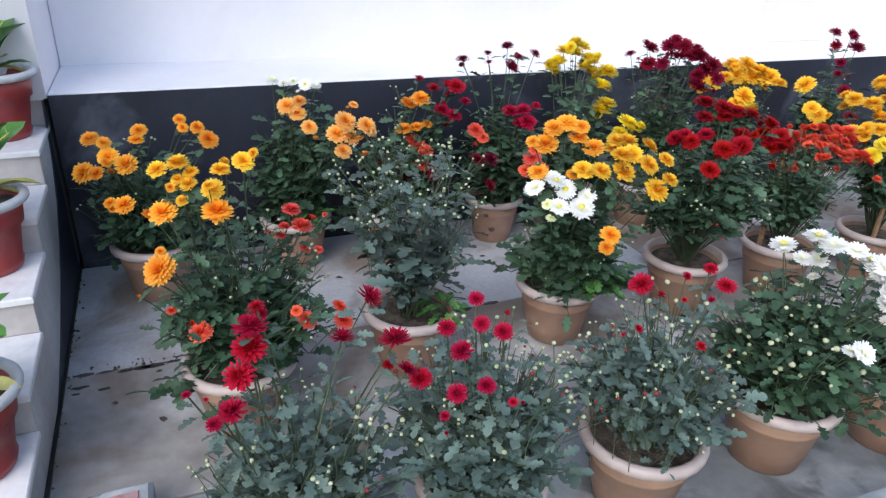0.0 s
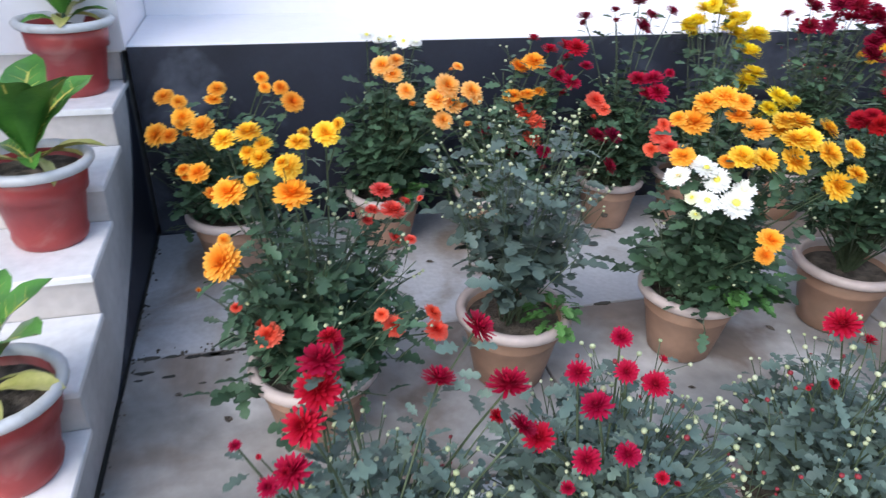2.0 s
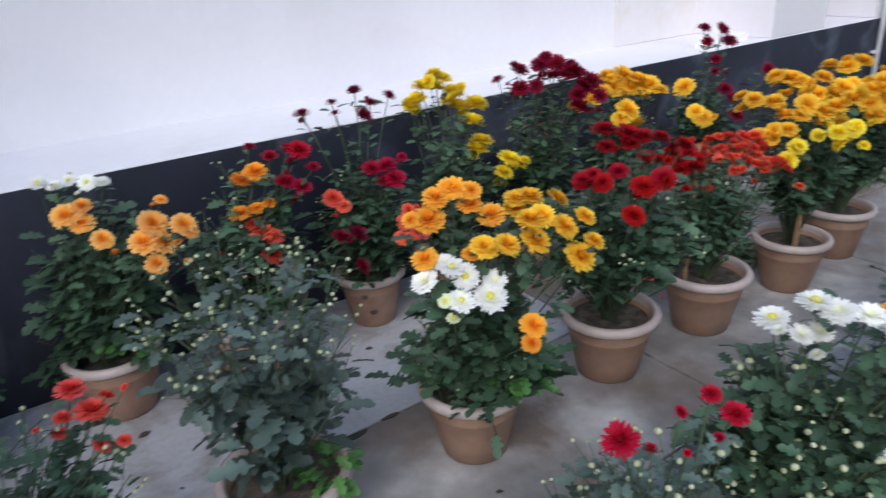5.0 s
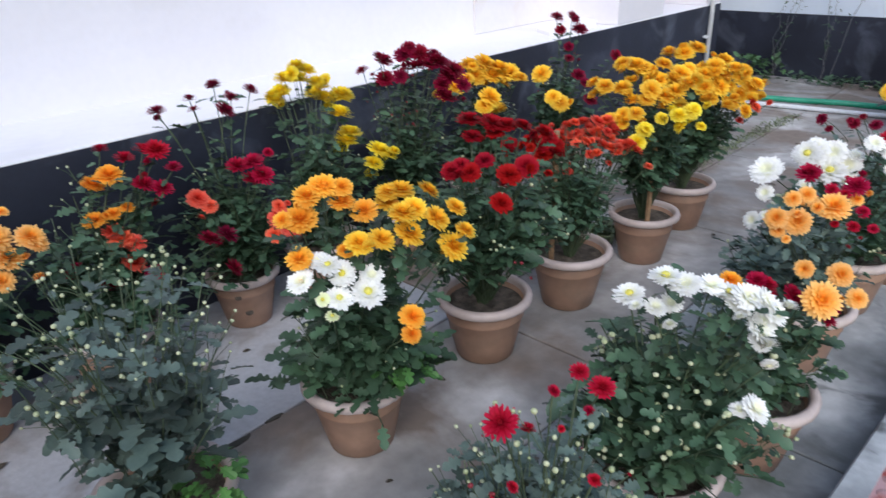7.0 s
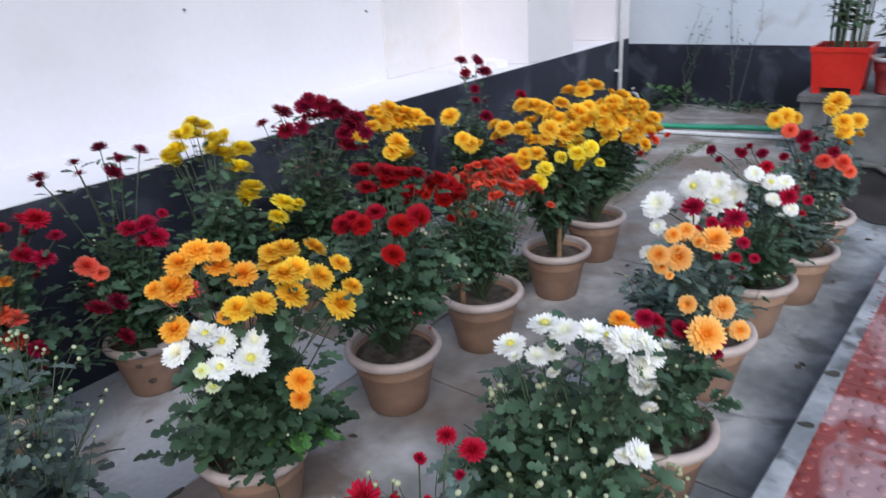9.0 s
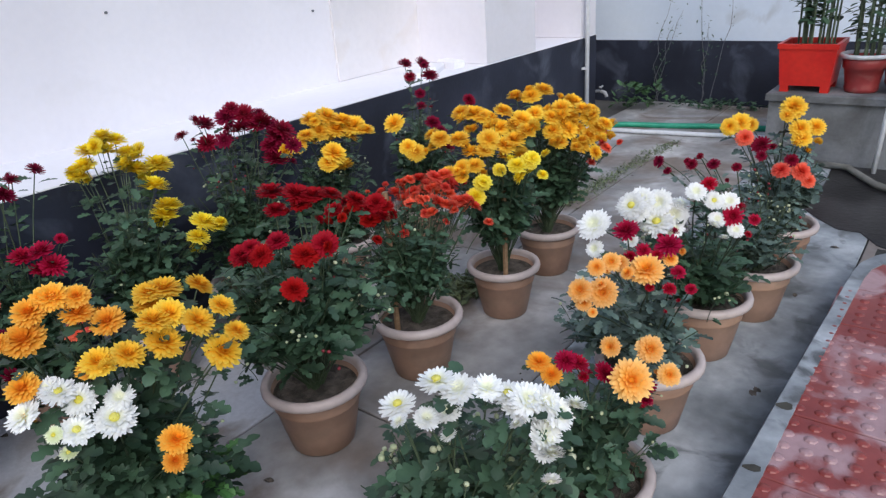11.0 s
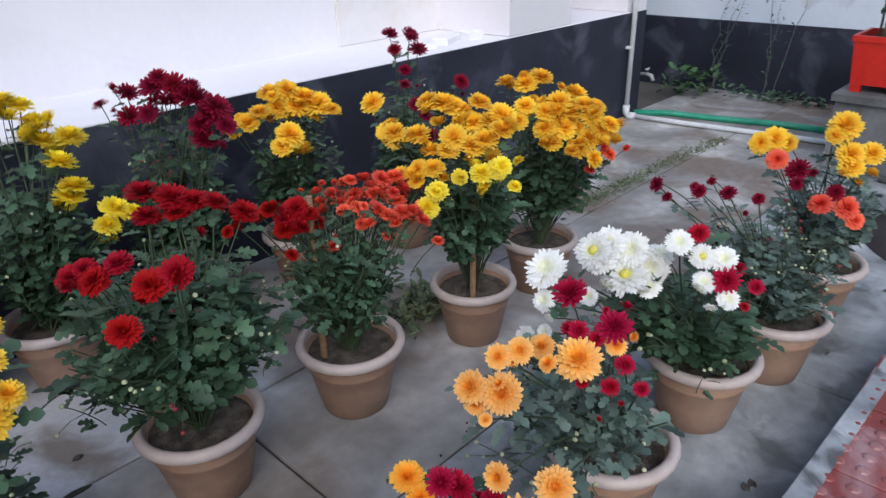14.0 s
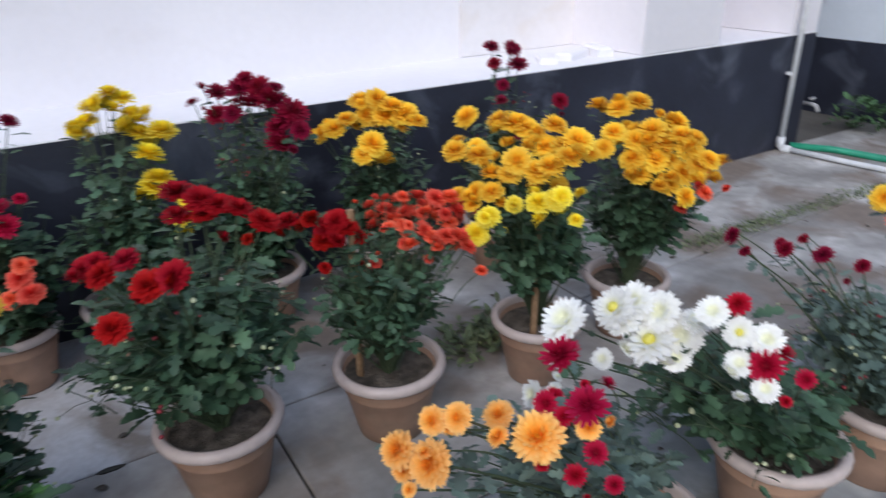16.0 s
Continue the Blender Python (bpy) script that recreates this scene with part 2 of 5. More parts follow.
def box_data(x0, x1, y0, y1, z0, z1, bevel=0.0):
    """A block with chamfered upper edges."""
    b = bevel
    v = [(x0, y0, z0), (x1, y0, z0), (x1, y1, z0), (x0, y1, z0), (x0, y0, z1 - b), (x1, y0, z1 - b), (x1, y1, z1 - b), (x0, y1, z1 - b)]
    f = [(0, 3, 2, 1)]
    f += [(i, (i + 1) % 4, 4 + (i + 1) % 4, 4 + i) for i in range(4)]
    if b:
        v += [(x0 + b, y0 + b, z1), (x1 - b, y0 + b, z1), (x1 - b, y1 - b, z1), (x0 + b, y1 - b, z1)]
        f += [(4 + i, 4 + (i + 1) % 4, 8 + (i + 1) % 4, 8 + i) for i in range(4)] + [(8, 9, 10, 11)]
    else:
        f += [(4, 5, 6, 7)]
    return v, f


def join(*datas):
    vs, fs = [], []
    for v, f in datas:
        o = len(vs)
        vs += list(v)
        fs += [tuple(i + o for i in q) for q in f]
    return vs, fs


def lathe(profile, seg=28):
    v, f = [], []
    for r, z in profile:
        v += [(r * math.cos(2 * math.pi * i / seg), r * math.sin(2 * math.pi * i / seg), z) for i in range(seg)]
    for k in range(len(profile) - 1):
        for i in range(seg):
            j = (i + 1) % seg
            f.append((k * seg + i, k * seg + j, (k + 1) * seg + j, (k + 1) * seg + i))
    return v, f


def tube(points, r, seg=6, taper=1.0, cap=True):
    pts = [Vector(p) for p in points]
    v, f = [], []
    n = len(pts)
    for k, p in enumerate(pts):
        d = (pts[min(k + 1, n - 1)] - pts[max(k - 1, 0)]).normalized()
        a = d.cross(Vector((0.3, 0.1, 1.0)) if abs(d.z) < 0.9 else Vector((1, 0, 0))).normalized()
        b = d.cross(a)
        rr = r * (1 + (taper - 1) * k / max(1, n - 1))
        v += [p + rr * (math.cos(2 * math.pi * i / seg) * a + math.sin(2 * math.pi * i / seg) * b) for i in range(seg)]
    for k in range(n - 1):
        f += [(k * seg + i, (k + 1) * seg + i, (k + 1) * seg + (i + 1) % seg, k * seg + (i + 1) % seg) for i in range(seg)]
    if cap:
        f += [tuple(range(seg)), tuple(reversed(range((n - 1) * seg, n * seg)))]
    return v, f


def structure(name, data, material, label):
    return tagged(new(name, mesh_of(name, *data, material)), label, name.split("_")[0], kind="structure")


# ---- the setting ----
WY, LEDGE, DTOP, BACK = 3.40, 4.04, 0.826, 8.3
FX = [-0.113, 1.235, 2.59, 4.06, 5.39, 6.8]
structure("ground", box_data(-400, 400, -400, 400, -0.4, -0.03), GROUND, "dark bare earth round the yard")
floor = structure("floor", box_data(-0.12, 8.28, -6, 3.39, -0.028, -0.012), JOINT, "concrete yard floor cast in slabs with dirty joints")
wall = structure("wall_north", join(box_data(-0.10, 7.1, LEDGE, LEDGE + 0.25, DTOP - 0.02, 4.2), ), SHADED_LAVENDER, "pale lavender-white house wall with painted-in shade, set back above a ledge")
structure("wall_recess", box_data(4.45, 5.33, LEDGE - 0.018, LEDGE - 0.003, DTOP + 0.003, 4.2), STAINED, "stained cream plaster beside the pilaster")
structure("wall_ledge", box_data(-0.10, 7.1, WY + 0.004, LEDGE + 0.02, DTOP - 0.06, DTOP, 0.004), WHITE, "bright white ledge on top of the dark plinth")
structure("wall_plinth", box_data(-0.10, 7.1, WY, LEDGE + 0.2, -0.03, DTOP - 0.008), DADO, "scuffed blue-black painted plinth of the house")
structure("wall_pilaster", box_data(5.33, 6.02, WY + 0.006, LEDGE - 0.004, DTOP + 0.003, 4.2), SHADED_LAVENDER, "white pilaster standing on the plinth")
structure("wall_corner", box_data(6.80, 7.096, WY + 0.006, LEDGE - 0.004, DTOP + 0.003, 4.2), SHADED_LAVENDER, "white corner pier of the house")
structure("wall_far", box_data(BACK, BACK + 0.25, -6, 9, 0.62, 3.4), BLUEWALL, "pale blue wall at the end of the yard")
structure("wall_far_plinth", box_data(BACK - 0.03, BACK + 0.25, -6, 9, -0.03, 0.62), DADO, "black painted foot of the end wall")
structure("wall_return", box_data(6.9, 7.1, LEDGE + 0.25, 9, -0.03, 4.2), SHADED_LAVENDER, "white side of the house")
path_base = structure("pavement", box_data(-8, 4.66, -12, 0.80, -0.03, 0.15), JOINT, "raised walk laid with red tiles")
structure("step_slab", box_data(-0.085, 0.18, 0.96, 1.735, -0.02, 0.10, 0.012), KERB, "worn concrete slab beside the foot of the stair")
tagged(place("worn_tile", mesh_of("worn_tile", *box_data(-0.05, 0.145, 0.98, 1.70, 0.098, 0.104, 0.002), TILE), None), "worn red tile bedded in the concrete slab", "tile", kind="structure")


def kerb_data():
    """The kerb runs straight, then turns in a quarter round at the end of the walk."""
    line = [(-8, 0.97), (1.0, 0.965), (2.0, 0.945), (2.6, 0.917), (3.3, 0.893), (4.3, 0.855)]
    line += [(4.3 + 0.45 * math.sin(a), 0.405 + 0.45 * math.cos(a)) for a in [radians(q) for q in range(15, 91, 15)]] + [(4.75, -12)]
    inner = [(-8, 0.885), (1.0, 0.875), (2.0, 0.865), (2.6, 0.848), (3.3, 0.833), (4.25, 0.80)]
    inner += [(4.25 + 0.4 * math.sin(a), 0.40 + 0.4 * math.cos(a)) for a in [radians(q) for q in range(15, 91, 15)]] + [(4.65, -12)]
    v, f = [], []
    for (x, y), (u, w) in zip(line, inner):
        ox, oy = (u - x) * 0.1, (w - y) * 0.1
        v += [(x, y, -0.03), (x, y, 0.16), (x + ox, y + oy, 0.175), (u, w, 0.175), (u, w, 0.1)]
    for k in range(len(line) - 1):
        f += [(k * 5 + i, (k + 1) * 5 + i, (k + 1) * 5 + i + 1, k * 5 + i + 1) for i in range(4)]
    return v, [tuple(reversed(q)) for q in f]


ease = lambda c: math.copysign(abs(c) ** 0.62, c)
wet = [(1.0 * (1 + 0.06 * math.sin(5 * a) + 0.05 * math.cos(11 * a) + 0.03 * math.sin(17 * a)) * ease(math.cos(a)), 1.2 * (1 + 0.04 * math.sin(7 * a)) * ease(math.sin(a)), 0.0) for a in [2 * math.pi * k / 40 for k in range(40)]]
tagged(place("wet_patch", mesh_of("wet_patch", wet + [(p[0] * 0.995, p[1] * 0.995, 0.003) for p in wet], [(k, (k + 1) % 40, 40 + (k + 1) % 40, 40 + k) for k in range(40)] + [tuple(range(40, 80))], WET), None, pose(6.05, 0.1, 0.002)), "dark wet patch on the yard floor", "puddle", kind="structure")
structure("kerb", kerb_data(), KERB, "rough concrete kerb along the red tiled walk")

# the stair: a solid flight with a plastered side, marble treads and beige risers
stair = tagged(empty("stair", -0.9, 1.6), "flight of white marble steps with a grey plastered side", "stairs", kind="structure")
RISE = [0.145, 0.283, 0.42, 0.553, 0.695, 0.826]
STEP_Y = [1.66, 2.0, 2.34, 2.68, 3.03, 3.40, 4.6]
outline = [(2.9, 0.0), (2.9, RISE[5] - 0.022)]
for i in range(5, -1, -1):
    outline += [(STEP_Y[i] - 1.588, RISE[i] - 0.022), (STEP_Y[i] - 1.588, RISE[i - 1] - 0.022 if i else 0.0)]
n = len(outline)
core = [(x, y, z) for x in (-0.86, 0.778) for y, z in outline]
place("side", mesh_of("side", core, [tuple(range(n)), tuple(range(2 * n - 1, n - 1, -1))] + [(k, n + k, n + (k + 1) % n, (k + 1) % n) for k in range(n)], STRING), stair, label="grey plastered side of the flight")
for i in range(6):
    y0, y1 = STEP_Y[i] - 1.6, STEP_Y[i + 1] - 1.6
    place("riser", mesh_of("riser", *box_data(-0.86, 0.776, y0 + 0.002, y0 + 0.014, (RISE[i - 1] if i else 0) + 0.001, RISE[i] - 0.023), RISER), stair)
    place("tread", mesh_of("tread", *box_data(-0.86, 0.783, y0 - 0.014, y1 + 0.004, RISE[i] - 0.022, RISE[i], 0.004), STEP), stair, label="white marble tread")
# a dark sheet over the back of the stair's side, with a sagging edge
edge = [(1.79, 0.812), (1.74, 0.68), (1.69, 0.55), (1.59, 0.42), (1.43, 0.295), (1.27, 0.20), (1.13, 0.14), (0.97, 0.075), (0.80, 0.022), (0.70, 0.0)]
foot_verts = [(0.776 + dx, y, z) for dx in (0.0, 0.006) for y, z in [(1.79, 0.0)] + edge]
n = len(edge) + 1
place("dark_foot", mesh_of("dark_foot", foot_verts, [tuple(range(n, 2 * n))] + [(k, (k + 1) % n, n + (k + 1) % n, n + k) for k in range(n)], DADO), stair, label="dark sheet with a sagging edge on the side of the stair")
structure("wall_porch", join(box_data(-0.597, -0.103, 3.38, 4.3, 0.812, 4.2), box_data(-6, -0.597, 3.42, 4.3, 2.95, 4.2), box_data(-6, -1.66, 3.42, 4.3, 0.83, 2.95), box_data(-6, -1.76, 1.6, 3.42, -0.03, 4.2)), SHADED_LAVENDER, "white porch pier and wall at the head of the stair")
gate = tagged(empty("door_porch", -1.13, 3.50, 0.828), "grey sheet metal door with a dark grille", "door", kind="structure")
place("sheet", mesh_of("sheet", *box_data(-0.53, 0.532, 0, 0.03, 0.0, 2.12, 0.004), GATE), gate)
place("rail", mesh_of("rail", *box_data(-0.53, 0.532, -0.045, -0.004, 0.0, 0.022, 0.004), METAL), gate, label="dark bottom rail")
for k in range(8):
    xk = 0.449 - k * 0.124
    bar = box_data(xk - 0.02, xk + 0.02, -0.035, -0.015, 0.022, 2.05)
    barb = lambda q, z: ([(xk + q * 0.018, -0.034, z + 0.07), (xk + q * 0.05, -0.034, z), (xk + q * 0.018, -0.034, z + 0.016), (xk + q * 0.018, -0.018, z + 0.07), (xk + q * 0.05, -0.018, z), (xk + q * 0.018, -0.018, z + 0.016)], [(0, 1, 2), (5, 4, 3), (0, 3, 4, 1), (1, 4, 5, 2), (2, 5, 3, 0)])
    place("bar", mesh_of("bar", *join(bar, barb(1, 0.16), barb(-1, 0.16)), METAL), gate)

platform = structure("platform", join(box_data(6.5, 8.26, -6, 1.75, -0.03, 0.44), box_data(6.47, 8.26, -6, 1.77, 0.44, 0.495, 0.01)), PLATFORM, "raised concrete platform that carries planters")


# ---- pipes and hoses ----
def run(name, pts, r, material, label, category, seg=10):
    ob = tagged(new(name, mesh_of(name, *tube(pts, r, seg), material, True)), label, category)
    return ob


pipe = tagged(empty("water_pipe", 6.84, 3.36), "white plastic water pipe down the wall and along the floor", "pipe")
place("riser_pipe", mesh_of("riser_pipe", *tube([(0, 0, 0.02), (0, 0, 1.4), (0, 0, 4.1)], 0.02, 10), PVC, True), pipe)
place("floor_pipe", mesh_of("floor_pipe", *tube([(0, 0.0, 0.02), (0.05, -0.5, 0.02), (0.17, -1.3, 0.02), (0.28, -2.3, 0.02)], 0.02, 10), PVC, True), pipe)
place("elbow", mesh_of("elbow", *tube([(0, 0.0, 0.1), (0, 0, 0.03), (0.0, -0.02, 0.02), (0.01, -0.08, 0.02)], 0.029, 10), PVC, True), pipe)
for zz in (0.55, 1.6, 3.0):
    place("clip", mesh_of("clip", *box_data(-0.028, 0.028, -0.004, 0.045, zz, zz + 0.02, 0.004), PVC), pipe)
drain = tagged(empty("drain_pipe", 7.13, 3.75), "dark weathered down pipe with pale joints", "pipe")
place("tube", mesh_of("tube", *tube([(0, 0, 0.42), (0, 0, 4.0)], 0.03, 10), DARKPIPE, True), drain)
for zz in (0.42, 0.95, 2.4):
    place("collar", mesh_of("collar", *tube([(0, 0, zz), (0, 0, zz + 0.07)], 0.04, 10), PVC, True), drain)
run("garden_hose", [(6.95, 3.35, 0.02), (7.1, 3.1, 0.02), (7.18, 2.7, 0.02), (7.3, 2.3, 0.02), (7.34, 1.9, 0.02)], 0.026, HOSE, "bright green garden hose lying on the concrete", "hose")
run("old_hose", [(6.44, 1.4, 0.022), (6.38, 1.17, 0.03), (6.2, 1.06, 0.03), (6.06, 0.97, 0.03), (5.93, 0.82, 0.03), (5.97, 0.62, 0.03), (6.15, 0.3, 0.03), (6.4, -0.8, 0.03)], 0.022, OLDHOSE, "old grey hose in a slack bend at the platform", "hose")
tap = tagged(empty("wall_tap", 7.10, 3.46, 0.30), "weathered grey water tap on the corner of the plinth", "tap")
place("stub", mesh_of("stub", *tube([(-0.02, 0, 0), (0.03, -0.02, 0), (0.06, -0.06, 0), (0.06, -0.10, -0.005)], 0.014, 8), METAL, True), tap)
place("spout", mesh_of("spout", *tube([(0.06, -0.09, 0), (0.06, -0.13, -0.01), (0.06, -0.15, -0.05)], 0.016, 8), GATE, True), tap)
place("handle", mesh_of("handle", *tube([(0.03, -0.09, 0.045), (0.06, -0.09, 0.035), (0.09, -0.09, 0.045)], 0.009, 6), GATE, True), tap)
lean = tagged(empty("leaning_pipe", 6.3, 1.05), "thin white pipe leaning against the platform", "pipe")
place("tube", mesh_of("tube", *tube([(0.09, -0.03, 0.0), (0.12, -0.07, 0.80)], 0.016, 8), PVC, True), lean)
place("tap", mesh_of("tap", *tube([(0.12, -0.07, 0.79), (0.12, -0.07, 0.83), (0.09, -0.10, 0.83), (0.07, -0.11, 0.78)], 0.024, 8), PVC, True), lean)


# ---- pots ----
def squash(k, profile):
    return lathe([(r * 1.07, z * k) for r, z in profile])


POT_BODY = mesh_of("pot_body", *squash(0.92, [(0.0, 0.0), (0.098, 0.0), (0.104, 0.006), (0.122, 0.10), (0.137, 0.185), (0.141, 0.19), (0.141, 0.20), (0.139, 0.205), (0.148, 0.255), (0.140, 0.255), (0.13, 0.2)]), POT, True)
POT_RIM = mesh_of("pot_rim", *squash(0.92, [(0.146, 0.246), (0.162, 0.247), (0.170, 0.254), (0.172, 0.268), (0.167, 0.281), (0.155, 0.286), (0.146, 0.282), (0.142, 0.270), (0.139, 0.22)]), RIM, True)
RED_BODY = mesh_of("red_pot_body", *lathe([(0.0, 0.0), (0.092, 0.0), (0.098, 0.008), (0.104, 0.03), (0.100, 0.04), (0.118, 0.16), (0.128, 0.165), (0.132, 0.20), (0.136, 0.245), (0.128, 0.245), (0.12, 0.2)]), REDPOT, True)
RED_RIM = mesh_of("red_pot_rim", *lathe([(0.134, 0.236), (0.152, 0.238), (0.158, 0.248), (0.158, 0.258), (0.151, 0.266), (0.138, 0.266), (0.130, 0.256), (0.127, 0.21)]), GREYRIM, True)


def soil_mesh(r, z, seed):
    rng = random.Random(seed)
    rings, seg = 7, 22
    v = [(0, 0, z + 0.012)]
    for k in range(1, rings + 1):
        for i in range(seg):
            a = 2 * math.pi * i / seg
            rr = r * k / rings
            v.append((rr * math.cos(a), rr * math.sin(a), z + rng.uniform(-0.006, 0.01) * (k < rings)))
    f = [(0, 1 + i, 1 + (i + 1) % seg) for i in range(seg)]
    for k in range(rings - 1):
        f += [(1 + k * seg + i, 1 + (k + 1) * seg + i, 1 + (k + 1) * seg + (i + 1) % seg, 1 + k * seg + (i + 1) % seg) for i in range(seg)]
    return mesh_of("soil", v, f, SOIL, True)


SOILS = [soil_mesh(0.147, 0.215, q) for q in range(4)]
RED_SOIL = soil_mesh(0.128, 0.222, 9)


# ---- leaves and flowers ----
def leaf_template(lobed=True):
    """A chrysanthemum leaf along +x, one unit long, with deep rounded lobes and a folded midrib."""
    half = [(0.0, 0.02), (0.14, 0.04), (0.23, 0.20), (0.31, 0.22), (0.37, 0.11), (0.49, 0.27), (0.58, 0.285), (0.65, 0.13), (0.80, 0.21), (0.92, 0.15), (1.0, 0.0)]
    if not lobed:
        half = [(0.0, 0.01), (0.12, 0.06), (0.35, 0.16), (0.6, 0.19), (0.82, 0.13), (1.0, 0.0)]
    v, f = [], []
    for x, y in half:
        droop = -0.22 * x * x
        v += [(x, 0, droop - 0.0), (x, y, droop + 0.25 * y), (x, -y, droop + 0.25 * y)]
    for k in range(len(half) - 1):
        a, b = 3 * k, 3 * k + 3
        f += [(a, b, b + 1, a + 1), (a, a + 2, b + 2, b)]
    return np.array(v), f


LOBED, PLAIN = leaf_template(), leaf_template(False)


class Grower:
    """Collects many small transformed copies of templates into one mesh."""

    def __init__(self):
        self.v, self.f, self.n = [], [], 0

    def add(self, tmpl, at, direction, size, roll=0.0, wide=1.0):
        v, f = tmpl
        d = Vector(direction).normalized()
        side = d.cross(Vector((0, 0, 1)))
        side = side.normalized() if side.length > 1e-3 else Vector((1, 0, 0))
        up = side.cross(d)
        c, s = math.cos(roll), math.sin(roll)
        side, up = c * side + s * up, c * up - s * side
        m = np.array([d, side * wide, up]) * size
        self.v.append(v @ m + np.array(at))
        self.f += [tuple(i + self.n for i in q) for q in f]
        self.n += len(v)

    def raw(self, v, f):
        self.v.append(np.array([tuple(q) for q in v], float))
        self.f += [tuple(i + self.n for i in q) for q in f]
        self.n += len(v)

    def mesh(self, name, material, smooth=False):
        return mesh_of(name, np.concatenate(self.v) if self.v else [], self.f, material, smooth)


def flower_mesh(name, material, kind, seed):
    """A flower head one unit across, facing +z. double: a dome of broad petals; daisy: flat with an open eye; star: narrow loose petals."""
    rng = random.Random(seed)
    g = Grower()
    rings = {"double": [(0.5, 26, -6, 0.115), (0.49, 25, 10, 0.115), (0.45, 23, 26, 0.11), (0.38, 19, 44, 0.10), (0.29, 14, 64, 0.09), (0.16, 7, 80, 0.08)],
             "daisy": [(0.5, 26, 0, 0.105), (0.49, 25, 11, 0.105), (0.43, 22, 24, 0.10), (0.34, 17, 40, 0.09)],
             "star": [(0.5, 17, -6, 0.11), (0.48, 16, 12, 0.11), (0.42, 14, 30, 0.10), (0.33, 11, 50, 0.09), (0.22, 7, 72, 0.08)]}[kind]
    for k, (length, count, tilt, width) in enumerate(rings):
        for i in range(count):
            a = 2 * math.pi * (i + 0.5 * (k % 2) + rng.uniform(-0.2, 0.2)) / count
            e = radians(tilt + rng.uniform(-9, 9))
            ln = length * rng.uniform(0.86, 1.06)
            r0 = 0.04
            d = Vector((math.cos(a) * math.cos(e), math.sin(a) * math.cos(e), math.sin(e)))
            side = Vector((-math.sin(a), math.cos(a), 0))
            up = d.cross(side) * -1
            w = width * rng.uniform(0.85, 1.15) * 0.5
            base = Vector((math.cos(a) * r0, math.sin(a) * r0, 0.02 * k))
            curl = -0.10 if k == 0 else (0.02 if kind == "star" else 0.10)
            v = []
            for u, ww, lift in ((0.0, 0.35, 0.0), (0.5, 1.0, 0.03), (0.85, 0.85, 0.03 + curl * 0.6), (1.0, 0.25, curl)):
                p = base + d * (u * ln) + up * (lift * ln)
                v += [p + side * (ww * w) + up * 0.02, p - side * (ww * w) + up * 0.02]
            g.raw(v, [(0, 1, 3, 2), (2, 3, 5, 4), (4, 5, 7, 6)])
    cv, cf = lathe([(0.0, -0.1), (0.03, -0.1), (0.10, -0.03), (0.14, 0.01), (0.0, 0.04)], 8)
    g.raw(cv, cf)
    return g.mesh(name, material)


HEADS = {}
for k in PETAL:
    kind = "daisy" if k in "WL" else ("star" if k in "RD" else "double")
    HEADS[k] = [flower_mesh("flower_" + k.lower(), PETAL[k], kind, q + ord(k)) for q in range(4)]
EYE_MESH = mesh_of("flower_eye", *lathe([(0.13, 0.06), (0.12, 0.13), (0.08, 0.17), (0.0, 0.185)], 10), CENTRE, True)
BALL = lathe([(0.0, -0.5), (0.35, -0.38), (0.5, 0.0), (0.35, 0.4), (0.0, 0.52)], 6)
BALL = (np.array(BALL[0]), BALL[1])


def stem_line(a, b, rng, bow=0.05):
    a, b = Vector(a), Vector(b)
    mid = (a + b) / 2 + Vector((rng.uniform(-bow, bow), rng.uniform(-bow, bow), 0))
    out = (b - a)
    mid -= Vector((out.x, out.y, 0)) * 0.18
    return [a * (1 - u) ** 2 + mid * (2 * u * (1 - u)) + b * u * u for u in (0, 0.2, 0.4, 0.6, 0.8, 1.0)]


